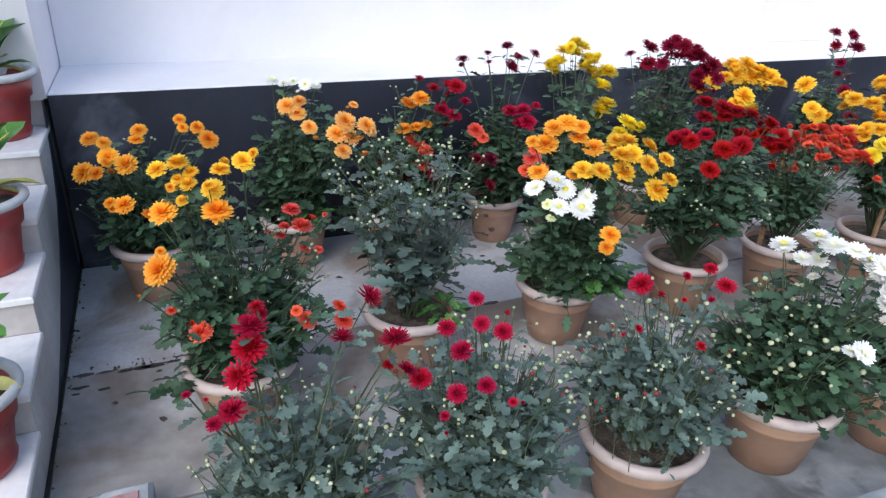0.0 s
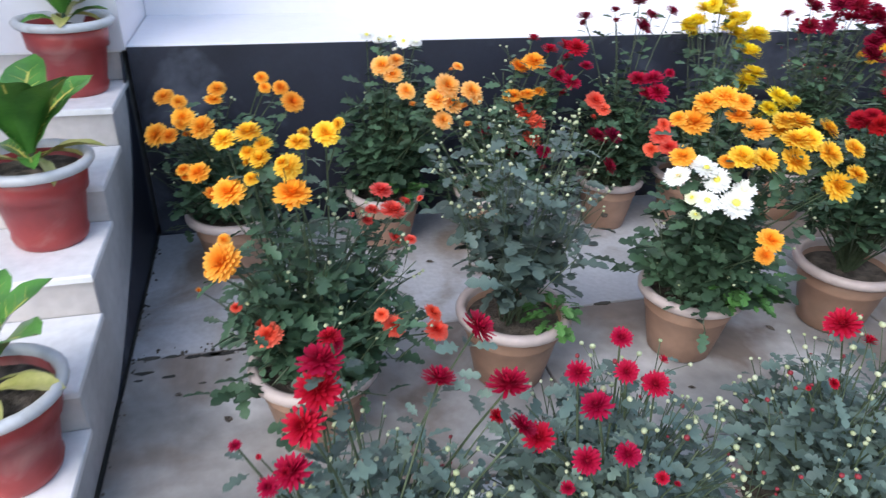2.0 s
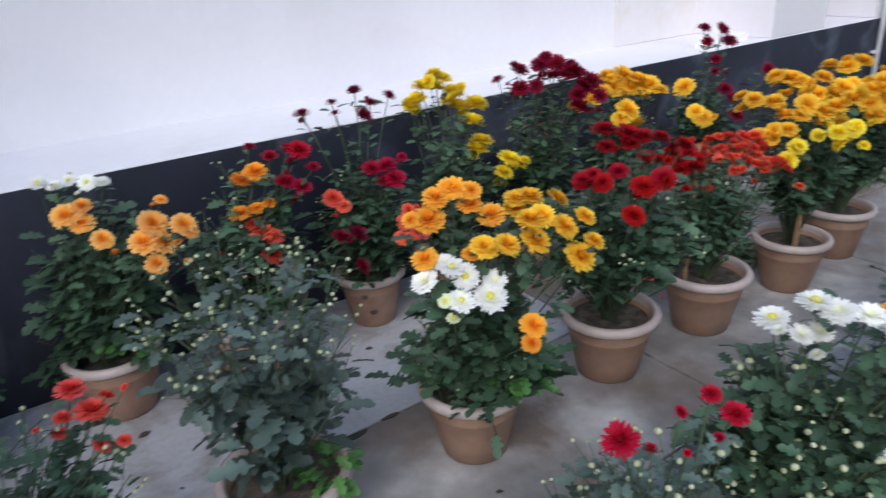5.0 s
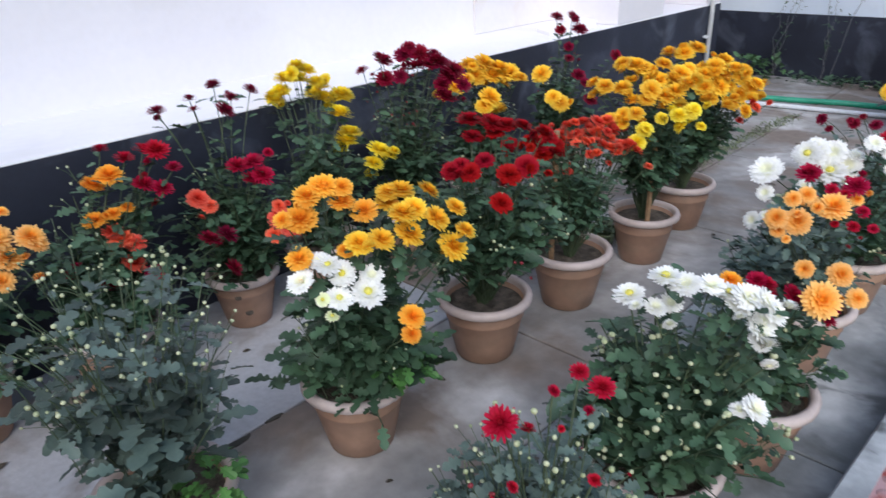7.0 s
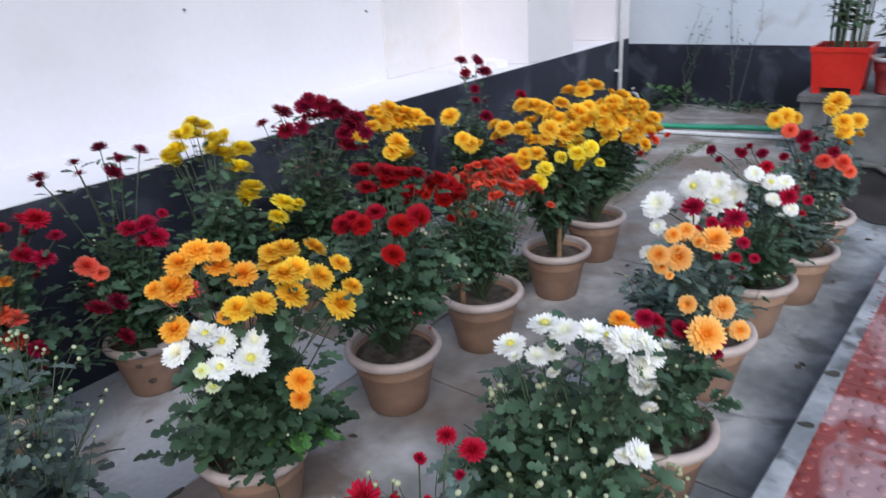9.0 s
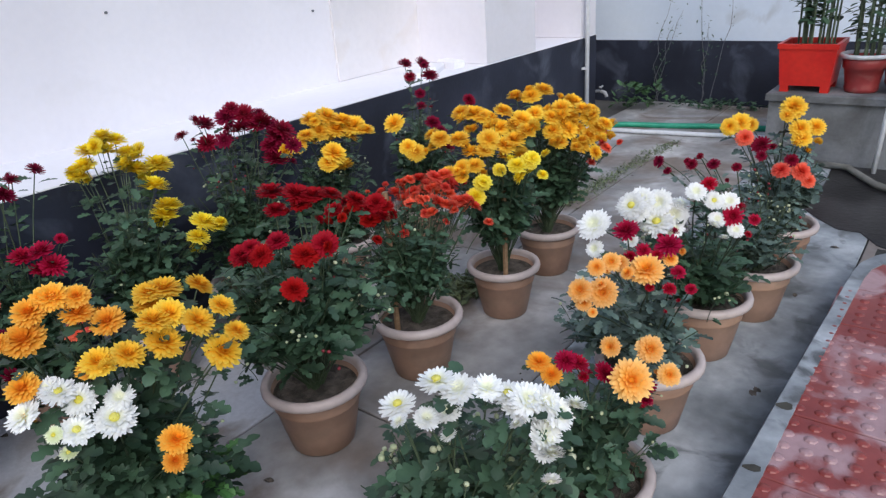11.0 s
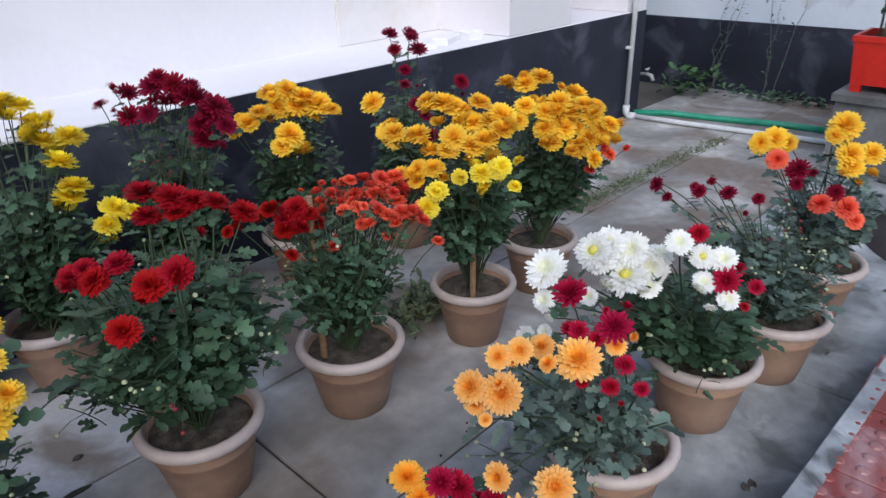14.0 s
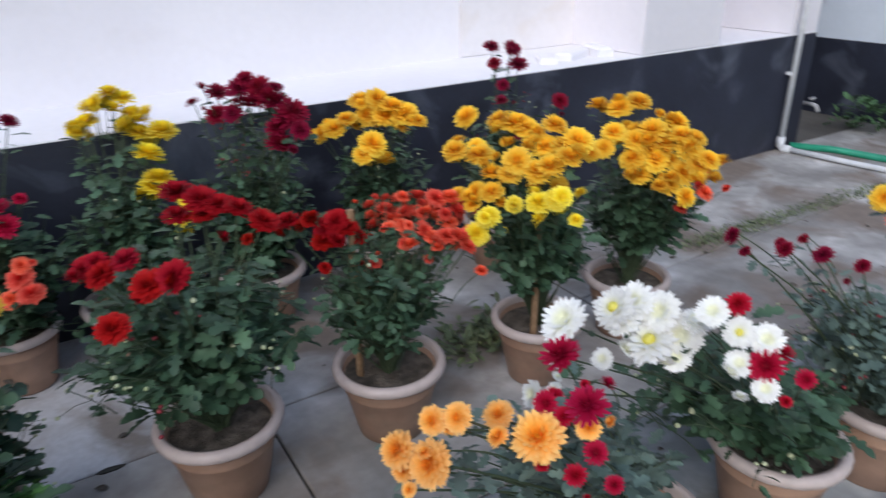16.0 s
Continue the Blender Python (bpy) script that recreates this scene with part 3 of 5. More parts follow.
def potted_mum(x, y, flowers, label, seed, height=0.62, width=0.2, leaf=LEAF, dense=1.0, buds=20, redbuds=0, low=None, leaf_size=0.07, shift=(0.0, 0.0), stake=None, bare=0.1, twig=None, small=0.45, trunk=0, skirt=0, pot=1.0, bud_size=1.0, fall=0.4, group="chrysanthemum pots"):
    """A chrysanthemum in a beige plastic pot: flowers are (colour, dx, dy, z, diameter) from the pot's foot."""
    rng = random.Random(seed)
    plant = tagged(empty("potted_chrysanthemum", x, y), label, "potted plant", group)
    turn = pose(0, 0, 0, 0, 0, rng.uniform(0, 360)) @ Matrix.Diagonal((pot, pot, 0.5 + 0.5 * pot, 1))
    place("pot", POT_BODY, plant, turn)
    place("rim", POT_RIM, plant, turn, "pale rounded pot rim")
    place("soil", SOILS[seed % 4], plant, turn, "dark crumbly soil")
    stems, leaves, buds_g, red_g = Grower(), Grower(), Grower(), Grower()
    top = Vector((shift[0], shift[1], 0))

    def clothe(line, count, lo, hi, size):
        for _ in range(count):
            u = rng.uniform(lo, hi) * (len(line) - 1)
            k = min(int(u), len(line) - 2)
            p = line[k].lerp(line[k + 1], u - k)
            a = rng.uniform(0, 2 * math.pi)
            d = Vector((math.cos(a), math.sin(a), rng.uniform(-0.25, 0.55)))
            leaves.add(LOBED, p + d * 0.012, d, size * rng.uniform(0.6, 1.25), rng.uniform(-0.6, 0.6), rng.uniform(0.8, 1.15))

    spread = 0.018 if bare > 0.3 else 0.04
    foot = lambda: (rng.uniform(-spread, spread), rng.uniform(-spread, spread), 0.21)
    # leafy shoots that fill the bush
    for i in range(int(72 * dense)):
        a, r = rng.uniform(0, 2 * math.pi), width * math.sqrt(rng.uniform(0.02, 1))
        z = 0.27 + (height - 0.27) * (1 - fall * (r / width) ** 2) * rng.uniform(0.25 + bare, 1.05)
        tip = Vector((r * math.cos(a), r * math.sin(a), z)) + top * ((z - 0.25) / max(0.2, height - 0.25))
        line = stem_line(foot(), tip, rng)
        stems.raw(*tube(line, 0.0032, 4, 0.5, False))
        clothe(line, int(13 * rng.uniform(0.8, 1.2)), bare + 0.12, 1.0, leaf_size * 0.92)
    for i in range(skirt):
        a, r = rng.uniform(0, 2 * math.pi), rng.uniform(0.19, 0.27)
        line = stem_line(foot(), (r * math.cos(a), r * math.sin(a), rng.uniform(0.2, 0.36)), rng)
        line[2] += Vector((0, 0, 0.07))
        line[3] += Vector((0, 0, 0.07))
        stems.raw(*tube(line, 0.003, 4, 0.6, False))
        clothe(line, 10, 0.45, 1.0, leaf_size)
    for i in range(trunk):
        a = rng.uniform(0, 2 * math.pi)
        line = stem_line(foot(), (0.08 * math.cos(a) + shift[0] * 0.4, 0.08 * math.sin(a) + shift[1] * 0.4, 0.45), rng, 0.02)
        stems.raw(*tube(line, 0.006, 5, 0.6, False))
    # budded twigs above the leaves, each forked into a few fine stalks
    for i in range(int((buds + redbuds) * 0.8)):
        a, r = rng.uniform(0, 2 * math.pi), width * 1.05 * math.sqrt(rng.uniform(0.02, 1))
        z = (twig or height) * (1 - 0.75 * fall * (r / width) ** 2) * rng.uniform(0.8, 1.12)
        tip = Vector((r * math.cos(a), r * math.sin(a), z)) + top
        drop = rng.uniform(0.1, 0.18) if not twig else rng.uniform(0.14, 0.3)
        low_p = Vector((tip.x * 0.6 + rng.uniform(-0.05, 0.05), tip.y * 0.6 + rng.uniform(-0.05, 0.05), z - drop))
        line = stem_line(low_p, tip, rng, 0.02)
        stems.raw(*tube(line, 0.0015, 4, 0.8, False))
        clothe(line, 5, 0.0, 0.85, leaf_size * 0.55)
        g = buds_g if rng.random() * (buds + redbuds) < buds else red_g
        g.add(BALL, tip, (rng.uniform(-0.3, 0.3), rng.uniform(-0.3, 0.3), 1), bud_size * rng.uniform(0.007, 0.013))
        for k in range(rng.randint(0, 2)):
            side = tip + Vector((rng.uniform(-0.05, 0.05), rng.uniform(-0.05, 0.05), rng.uniform(-0.05, 0.01)))
            stems.raw(*tube([line[3], line[3].lerp(side, 0.5) + Vector((0, 0, 0.008)), side], 0.0011, 3, 0.8, False))
            g.add(BALL, side, (rng.uniform(-0.5, 0.5), rng.uniform(-0.5, 0.5), 1), bud_size * rng.uniform(0.006, 0.011))
    # flower stalks and heads
    for c, dx, dy, z, d in flowers:
        p = Vector((dx + rng.uniform(-0.01, 0.01), dy + rng.uniform(-0.01, 0.01), z))
        loose = 0.2 if c in "RDC" else 0.13
        n = Vector((dx * 0.9 - 0.06 + rng.uniform(-loose, loose), dy * 0.9 - 0.11 + rng.uniform(-loose, loose), 0.48 + rng.uniform(-0.16, 0.25))).normalized()
        line = stem_line(foot(), p - n * d * 0.15, rng)
        stems.raw(*tube(line, 0.003, 4, 0.7, False))
        clothe(line, 6, max(0.3, bare), 0.6, leaf_size * 0.9)
        clothe(line, 9, 0.6, 0.98, leaf_size * 0.75)
        m = Matrix.Translation(p) @ n.to_track_quat("Z", "Y").to_matrix().to_4x4() @ pose(0, 0, 0, rng.uniform(-8, 8), 0, rng.uniform(0, 360)) @ Matrix.Diagonal((1.1 * d, 1.1 * d, 1.1 * d * rng.uniform(0.8, 1.05), 1))
        head = place("flower", rng.choice(HEADS[c]), plant, m)
        for _ in range(int(small) + (rng.random() < small % 1)):
            q = p + Vector((rng.uniform(-0.06, 0.06), rng.uniform(-0.05, 0.05), rng.uniform(-0.07, 0.03)))
            s = d * rng.uniform(0.45, 0.6 + 0.3 * (small > 0.6))
            stems.raw(*tube(stem_line(q - Vector((q.x * 0.3, q.y * 0.3, 0.12)), q, rng, 0.01), 0.002, 4, 0.7, False))
            place("flower", rng.choice(HEADS[c]), plant, Matrix.Translation(q) @ pose(0, 0, 0, rng.uniform(-40, 60), rng.uniform(-40, 40), rng.uniform(0, 360)) @ Matrix.Diagonal((s, s, s * 1.2, 1)))
        if c == "L" or (c == "W" and rng.random() < 0.3):
            place("flower_centre", EYE_MESH, head, label="greenish yellow flower centre")
    if low:
        fresh = Grower()
        for i in range(low[3]):
            a, r = rng.uniform(0, 2 * math.pi), low[2] * math.sqrt(rng.uniform(0, 1))
            p = Vector((low[0] + r * math.cos(a), low[1] + r * math.sin(a), 0.25 + rng.uniform(0, 0.09)))
            fresh.add(LOBED, p, (math.cos(a), math.sin(a), rng.uniform(-0.2, 0.6)), rng.uniform(0.04, 0.07), rng.uniform(-0.5, 0.5))
        tagged(place("basal_growth", fresh.mesh("basal_growth", LEAFBRIGHT), plant), "fresh green basal shoots", kind="stuff")
    tagged(place("branching", stems.mesh("branching", STEM), plant), kind="stuff")
    tagged(place("foliage", leaves.mesh("foliage", leaf, True), plant), kind="stuff")
    if buds_g.v:
        tagged(place("bud_spray", buds_g.mesh("bud_spray", BUD, True), plant), "small whitish green buds", kind="stuff")
    if red_g.v:
        tagged(place("red_bud_spray", red_g.mesh("red_bud_spray", REDBUD, True), plant), "dark red opening buds", kind="stuff")
    if stake:
        place("stake", mesh_of("stake", *tube([(stake[0], stake[1], 0.2), (stake[0] + 0.01, stake[1], stake[2])], 0.012, 6), WOOD), plant, label="flat bamboo support stake")
    return plant

# ---- the chrysanthemums, row by row ----
potted_mum(0.47, 2.03, [("Z", -0.154, -0.059, 0.922, 0.049), ("Z", -0.108, -0.068, 0.94, 0.055), ("Z", -0.117, -0.086, 0.895, 0.036), ("Z", -0.09, -0.104, 0.886, 0.043), ("Z", -0.072, -0.086, 0.913, 0.039), ("Z", -0.026, -0.122, 0.877, 0.055), ("Z", 0.001, -0.104, 0.922, 0.049), ("Z", 0.047, -0.104, 0.94, 0.055), ("Z", -0.117, -0.113, 0.849, 0.035), ("O", -0.163, -0.113, 0.822, 0.067), ("O", -0.026, -0.15, 0.822, 0.076), ("O", -0.181, -0.186, 0.695, 0.079), ("O", -0.217, -0.186, 0.667, 0.036), ("O", -0.19, -0.159, 0.731, 0.026), ("C", -0.1, -0.17, 0.47, 0.06), ("C", 0.186, -0.162, 0.443, 0.057), ("C", 0.292, -0.173, 0.485, 0.046), ("C", 0.292, -0.194, 0.443, 0.054), ("C", 0.164, -0.141, 0.475, 0.034), ("C", -0.18, -0.12, 0.53, 0.027), ("S", 0.217, 0.162, 0.671, 0.06), ("S", 0.252, 0.127, 0.624, 0.066), ("S", 0.276, 0.139, 0.648, 0.034), ("S", 0.193, 0.139, 0.624, 0.038), ("S", 0.252, 0.091, 0.565, 0.038), ("S", 0.288, 0.08, 0.553, 0.032), ("S", 0.17, 0.139, 0.6, 0.032)], "bushy plant with amber and coral flowers in a beige pot", 11, height=0.68, width=0.27, buds=30, shift=(0.06, 0), dense=1.15, skirt=16)
potted_mum(1.1, 2.16, [], "budded grey-green plant without open flowers in a beige pot", 12, height=0.66, width=0.25, leaf=LEAFSLATE, buds=80, shift=(0.0, 0.02), dense=0.34, low=(0.09, -0.10, 0.05, 34), leaf_size=0.095, twig=0.82, bare=0.3, fall=0.1, trunk=5)
amber_heads = [("G", -0.159, -0.046, 0.84, 0.084), ("G", -0.122, -0.037, 0.897, 0.066), ("G", -0.075, -0.055, 0.915, 0.066), ("G", -0.047, -0.084, 0.868, 0.066), ("G", -0.009, -0.121, 0.84, 0.069), ("G", -0.084, -0.046, 0.915, 0.054), ("G", -0.197, -0.074, 0.756, 0.066), ("G", -0.197, -0.027, 0.85, 0.045), ("G", -0.075, -0.131, 0.746, 0.048), ("G", -0.037, -0.074, 0.906, 0.054), ("Z", -0.063, -0.166, 0.778, 0.071), ("Z", -0.017, -0.194, 0.778, 0.068), ("Z", 0.114, -0.075, 0.811, 0.069), ("Z", 0.164, -0.084, 0.841, 0.079), ("Z", 0.057, -0.203, 0.834, 0.074), ("Z", 0.103, -0.221, 0.834, 0.068), ("Z", 0.232, -0.124, 0.831, 0.066), ("Z", 0.14, -0.249, 0.806, 0.074), ("Z", 0.066, -0.23, 0.778, 0.079), ("Z", 0.149, -0.295, 0.723, 0.083), ("Z", 0.186, -0.267, 0.824, 0.059), ("Z", 0.204, -0.304, 0.76, 0.056), ("Z", 0.124, -0.075, 0.841, 0.063)]
potted_mum(1.74, 2.17, [("W", -0.216, -0.121, 0.709, 0.068), ("W", -0.15, -0.14, 0.737, 0.068), ("W", -0.122, -0.159, 0.709, 0.068), ("W", -0.15, -0.177, 0.653, 0.065), ("W", -0.084, -0.206, 0.653, 0.083), ("W", -0.066, -0.196, 0.69, 0.059), ("W", -0.169, -0.121, 0.746, 0.051), ("L", -0.188, -0.159, 0.662, 0.036), ("L", -0.188, -0.177, 0.615, 0.036), ("O", 0, -0.29, 0.568, 0.068), ("O", -0.019, -0.299, 0.531, 0.051)] + amber_heads, "plant with white and amber flowers in a beige pot", 13, small=0.3, leaf_size=0.085, height=0.58, width=0.22, buds=22, low=(0.10, -0.09, 0.10, 90), shift=(0.04, 0), dense=1.0, skirt=6, pot=0.96)
potted_mum(2.4, 2.2, [("E", 0.012, 0.065, 0.908, 0.083), ("E", 0.054, 0.012, 0.897, 0.083), ("E", 0.085, -0.03, 0.887, 0.076), ("E", 0.001, 0.054, 0.855, 0.069), ("E", 0.117, -0.072, 0.887, 0.069), ("E", 0.159, -0.135, 0.865, 0.069), ("E", 0.054, -0.009, 0.865, 0.064), ("E", -0.211, -0.267, 0.75, 0.066), ("E", -0.088, -0.251, 0.828, 0.072), ("E", -0.126, -0.222, 0.808, 0.075), ("E", -0.203, -0.118, 0.818, 0.066), ("E", -0.24, -0.079, 0.818, 0.066), ("E", -0.164, -0.146, 0.846, 0.058), ("E", -0.212, -0.099, 0.837, 0.051)], "plant with scarlet flowers and a leafy bush in a beige pot", 14, height=0.8, width=0.29, buds=30, redbuds=10, shift=(-0.05, -0.05), dense=1.4, bare=0.46, trunk=5, small=0.45)
potted_mum(2.94, 2.18, [("C", 0.092, 0.12, 0.712, 0.065), ("C", 0.125, 0.109, 0.745, 0.065), ("C", 0.169, 0.066, 0.756, 0.065), ("C", 0.201, 0.033, 0.756, 0.065), ("C", 0.234, 0, 0.756, 0.065), ("C", 0.125, 0.077, 0.712, 0.065), ("C", 0.169, 0.044, 0.712, 0.065), ("C", 0.201, 0.011, 0.723, 0.065), ("C", 0.245, -0.032, 0.723, 0.062), ("C", 0.092, 0.099, 0.691, 0.055), ("C", 0.074, -0.026, 0.704, 0.06), ("C", 0.106, -0.068, 0.693, 0.06), ("C", 0.223, -0.032, 0.691, 0.065), ("C", 0.158, -0.121, 0.693, 0.063), ("C", 0.189, -0.152, 0.693, 0.063), ("C", 0.127, -0.1, 0.683, 0.06), ("C", 0.043, 0.005, 0.704, 0.045), ("C", 0.189, -0.173, 0.672, 0.052), ("C", -0.02, 0.005, 0.599, 0.042), ("C", 0.049, 0.164, 0.723, 0.047), ("E", -0.15, 0.06, 0.73, 0.077), ("E", -0.12, 0.04, 0.75, 0.074), ("E", -0.11, 0.02, 0.73, 0.064), ("E", -0.16, 0.04, 0.7, 0.067), ("E", -0.22, 0.14, 0.74, 0.067)], "dense plant with a dome of coral flowers in a beige pot", 15, height=0.72, width=0.2, buds=8, dense=1.2, bare=0.38, leaf_size=0.05, stake=(-0.09, 0.03, 0.78), trunk=4, small=2.3)
potted_mum(3.53, 2.15, [("Z", -0.245, 0.035, 0.873, 0.086), ("Z", -0.069, 0.078, 0.937, 0.097), ("Z", -0.1, 0.108, 0.947, 0.078), ("Z", -0.048, 0.047, 0.927, 0.078), ("Z", 0.023, -0.025, 0.937, 0.078), ("Z", 0.054, -0.086, 0.896, 0.097), ("Z", 0.023, -0.065, 0.876, 0.09), ("Z", -0.028, -0.014, 0.876, 0.09), ("Z", -0.157, -0.053, 0.864, 0.086), ("Z", -0.118, -0.112, 0.834, 0.086), ("Z", -0.187, -0.053, 0.824, 0.074), ("Z", -0.275, -0.004, 0.766, 0.074), ("Z", -0.245, -0.033, 0.775, 0.074), ("Z", -0.285, 0.084, 0.883, 0.078), ("Z", -0.212, 0.19, 0.876, 0.066), ("Z", -0.285, -0.014, 0.736, 0.052), ("Z", -0.314, 0.035, 0.756, 0.064), ("Z", -0.028, 0.016, 0.907, 0.078), ("Z", -0.089, -0.131, 0.854, 0.082), ("Z", -0.049, -0.161, 0.883, 0.074), ("Y", -0.241, -0.167, 0.774, 0.05), ("Y", -0.203, -0.205, 0.783, 0.072), ("Y", -0.166, -0.243, 0.793, 0.072), ("Y", -0.147, -0.252, 0.802, 0.061), ("Y", -0.317, -0.12, 0.736, 0.068), ("Y", -0.355, -0.111, 0.689, 0.072)], "staked plant with amber and pale yellow flowers", 16, height=0.8, width=0.16, buds=6, dense=1.1, bare=0.38, stake=(-0.06, -0.05, 0.62), trunk=3, small=1.4, pot=0.92)
potted_mum(4.03, 2.2, [("Z", -0.15, 0.074, 0.935, 0.075), ("Z", -0.111, 0.015, 0.926, 0.088), ("Z", -0.052, -0.023, 0.945, 0.088), ("Z", -0.113, -0.139, 0.877, 0.095), ("Z", 0.006, -0.131, 0.886, 0.088), ("Z", -0.037, -0.224, 0.867, 0.085), ("Z", -0.037, -0.252, 0.829, 0.085), ("Z", -0.094, -0.186, 0.839, 0.085), ("Z", -0.15, -0.12, 0.848, 0.085), ("Z", -0.198, -0.063, 0.867, 0.077), ("Z", -0.236, -0.053, 0.82, 0.073), ("Z", -0.179, -0.129, 0.791, 0.085), ("Z", -0.122, -0.186, 0.791, 0.095), ("Z", -0.084, -0.252, 0.753, 0.085), ("Z", -0.037, -0.281, 0.782, 0.085), ("Z", -0.008, -0.309, 0.801, 0.073), ("Z", -0.122, -0.243, 0.716, 0.077), ("Z", -0.179, -0.157, 0.744, 0.085), ("Z", -0.131, -0.157, 0.82, 0.085), ("Z", -0.027, -0.243, 0.858, 0.077), ("C", -0.037, -0.337, 0.697, 0.056), ("C", -0.018, -0.309, 0.772, 0.051)], "plant with a broad dome of amber flowers in a beige pot", 17, height=0.82, width=0.19, buds=4, dense=1.3, bare=0.38, shift=(0.05, 0), trunk=3, small=1.4, pot=0.94)
potted_mum(0.24, 3.05, [("G", -0.172, -0.162, 0.761, 0.064), ("G", -0.2, -0.218, 0.648, 0.079), ("G", -0.115, -0.209, 0.704, 0.072), ("G", -0.058, -0.237, 0.676, 0.079), ("G", -0.115, -0.18, 0.751, 0.049), ("G", 0.008, -0.19, 0.789, 0.057), ("G", -0.002, -0.209, 0.761, 0.053), ("G", 0.083, -0.322, 0.6, 0.038), ("O", 0.168, -0.218, 0.827, 0.042), ("O", 0.225, -0.247, 0.799, 0.049), ("O", 0.253, -0.275, 0.761, 0.068), ("O", -0.068, -0.313, 0.544, 0.072), ("O", -0.115, -0.294, 0.553, 0.045), ("O", 0.159, -0.228, 0.799, 0.038), ("O", -0.162, -0.228, 0.648, 0.057)], "plant with small golden flowers before the dark plinth", 18, height=0.68, width=0.26, buds=24, skirt=16)
potted_mum(0.87, 3.16, [("P", -0.049, -0.192, 0.822, 0.079), ("P", -0.012, -0.22, 0.793, 0.071), ("P", 0.026, -0.267, 0.746, 0.064), ("P", 0.007, -0.201, 0.84, 0.056), ("P", 0.176, -0.323, 0.775, 0.086), ("P", 0.138, -0.333, 0.728, 0.083), ("P", 0.176, -0.361, 0.718, 0.075), ("P", 0.148, -0.37, 0.662, 0.064), ("P", 0.251, -0.361, 0.765, 0.075), ("P", 0.27, -0.389, 0.746, 0.056), ("P", 0.213, -0.304, 0.84, 0.038), ("W", -0.087, -0.117, 0.915, 0.051), ("W", -0.04, -0.145, 0.906, 0.046), ("W", 0.035, -0.183, 0.906, 0.051), ("W", 0.073, -0.201, 0.906, 0.044), ("W", -0.002, -0.154, 0.915, 0.042)], "tall green plant with peach and white flowers in a beige pot", 19, leaf_size=0.08, height=0.82, width=0.22, buds=12, shift=(0.05, 0), dense=1.2, low=(0.05, -0.1, 0.06, 30), skirt=8, pot=0.93)
potted_mum(1.34, 3.08, [("O", 0.082, 0.039, 0.762, 0.074), ("O", 0.04, -0.003, 0.658, 0.074), ("O", 0.092, -0.024, 0.668, 0.057), ("O", 0.155, -0.034, 0.679, 0.048), ("O", 0.134, 0.028, 0.783, 0.088), ("R", 0.207, 0.018, 0.835, 0.066), ("R", 0.259, 0.007, 0.846, 0.074), ("R", 0.301, -0.024, 0.846, 0.088), ("R", 0.217, -0.034, 0.741, 0.074), ("R", 0.28, -0.076, 0.721, 0.074), ("R", 0.322, -0.066, 0.783, 0.057), ("R", 0.155, 0.07, 0.866, 0.057), ("C", 0.082, -0.045, 0.606, 0.074), ("C", 0.103, -0.066, 0.585, 0.079), ("C", 0.124, -0.097, 0.564, 0.066), ("C", 0.103, -0.118, 0.512, 0.074), ("D", 0.019, -0.107, 0.46, 0.066), ("D", 0.145, -0.159, 0.471, 0.061), ("D", 0.342, -0.211, 0.543, 0.079), ("D", 0.395, -0.232, 0.543, 0.074), ("D", -0.053, -0.034, 0.523, 0.044), ("D", 0.384, -0.295, 0.439, 0.066), ("D", -0.095, -0.024, 0.502, 0.04)], "plant with mixed red and orange flowers before the plinth", 20, height=0.78, width=0.24, buds=16, shift=(0.08, 0), skirt=16)
potted_mum(1.92, 3.14, [("R", 0.01, -0.09, 0.71, 0.084), ("R", 0.07, -0.11, 0.72, 0.084), ("R", 0.08, -0.15, 0.67, 0.084), ("R", 0.04, -0.13, 0.66, 0.07), ("R", 0.13, -0.13, 0.74, 0.042), ("D", -0.17, 0.12, 0.93, 0.07), ("D", -0.05, 0.08, 0.96, 0.056), ("D", -0.04, 0.06, 0.92, 0.051), ("D", 0.04, 0.06, 1, 0.06), ("D", 0.09, 0.01, 0.95, 0.056), ("D", 0.04, 0.01, 0.91, 0.079), ("D", 0.17, -0.02, 0.97, 0.06), ("C", -0.15, -0.06, 0.62, 0.079), ("C", -0.13, -0.09, 0.59, 0.06), ("C", 0.07, -0.23, 0.51, 0.084), ("C", 0.09, -0.27, 0.47, 0.079), ("C", 0.03, -0.25, 0.45, 0.065), ("C", 0.09, -0.22, 0.55, 0.056)], "red flowered plant with tall maroon stalks in a chipped beige pot", 21, height=0.7, width=0.24, buds=12, shift=(0.05, 0), skirt=6, pot=0.85)
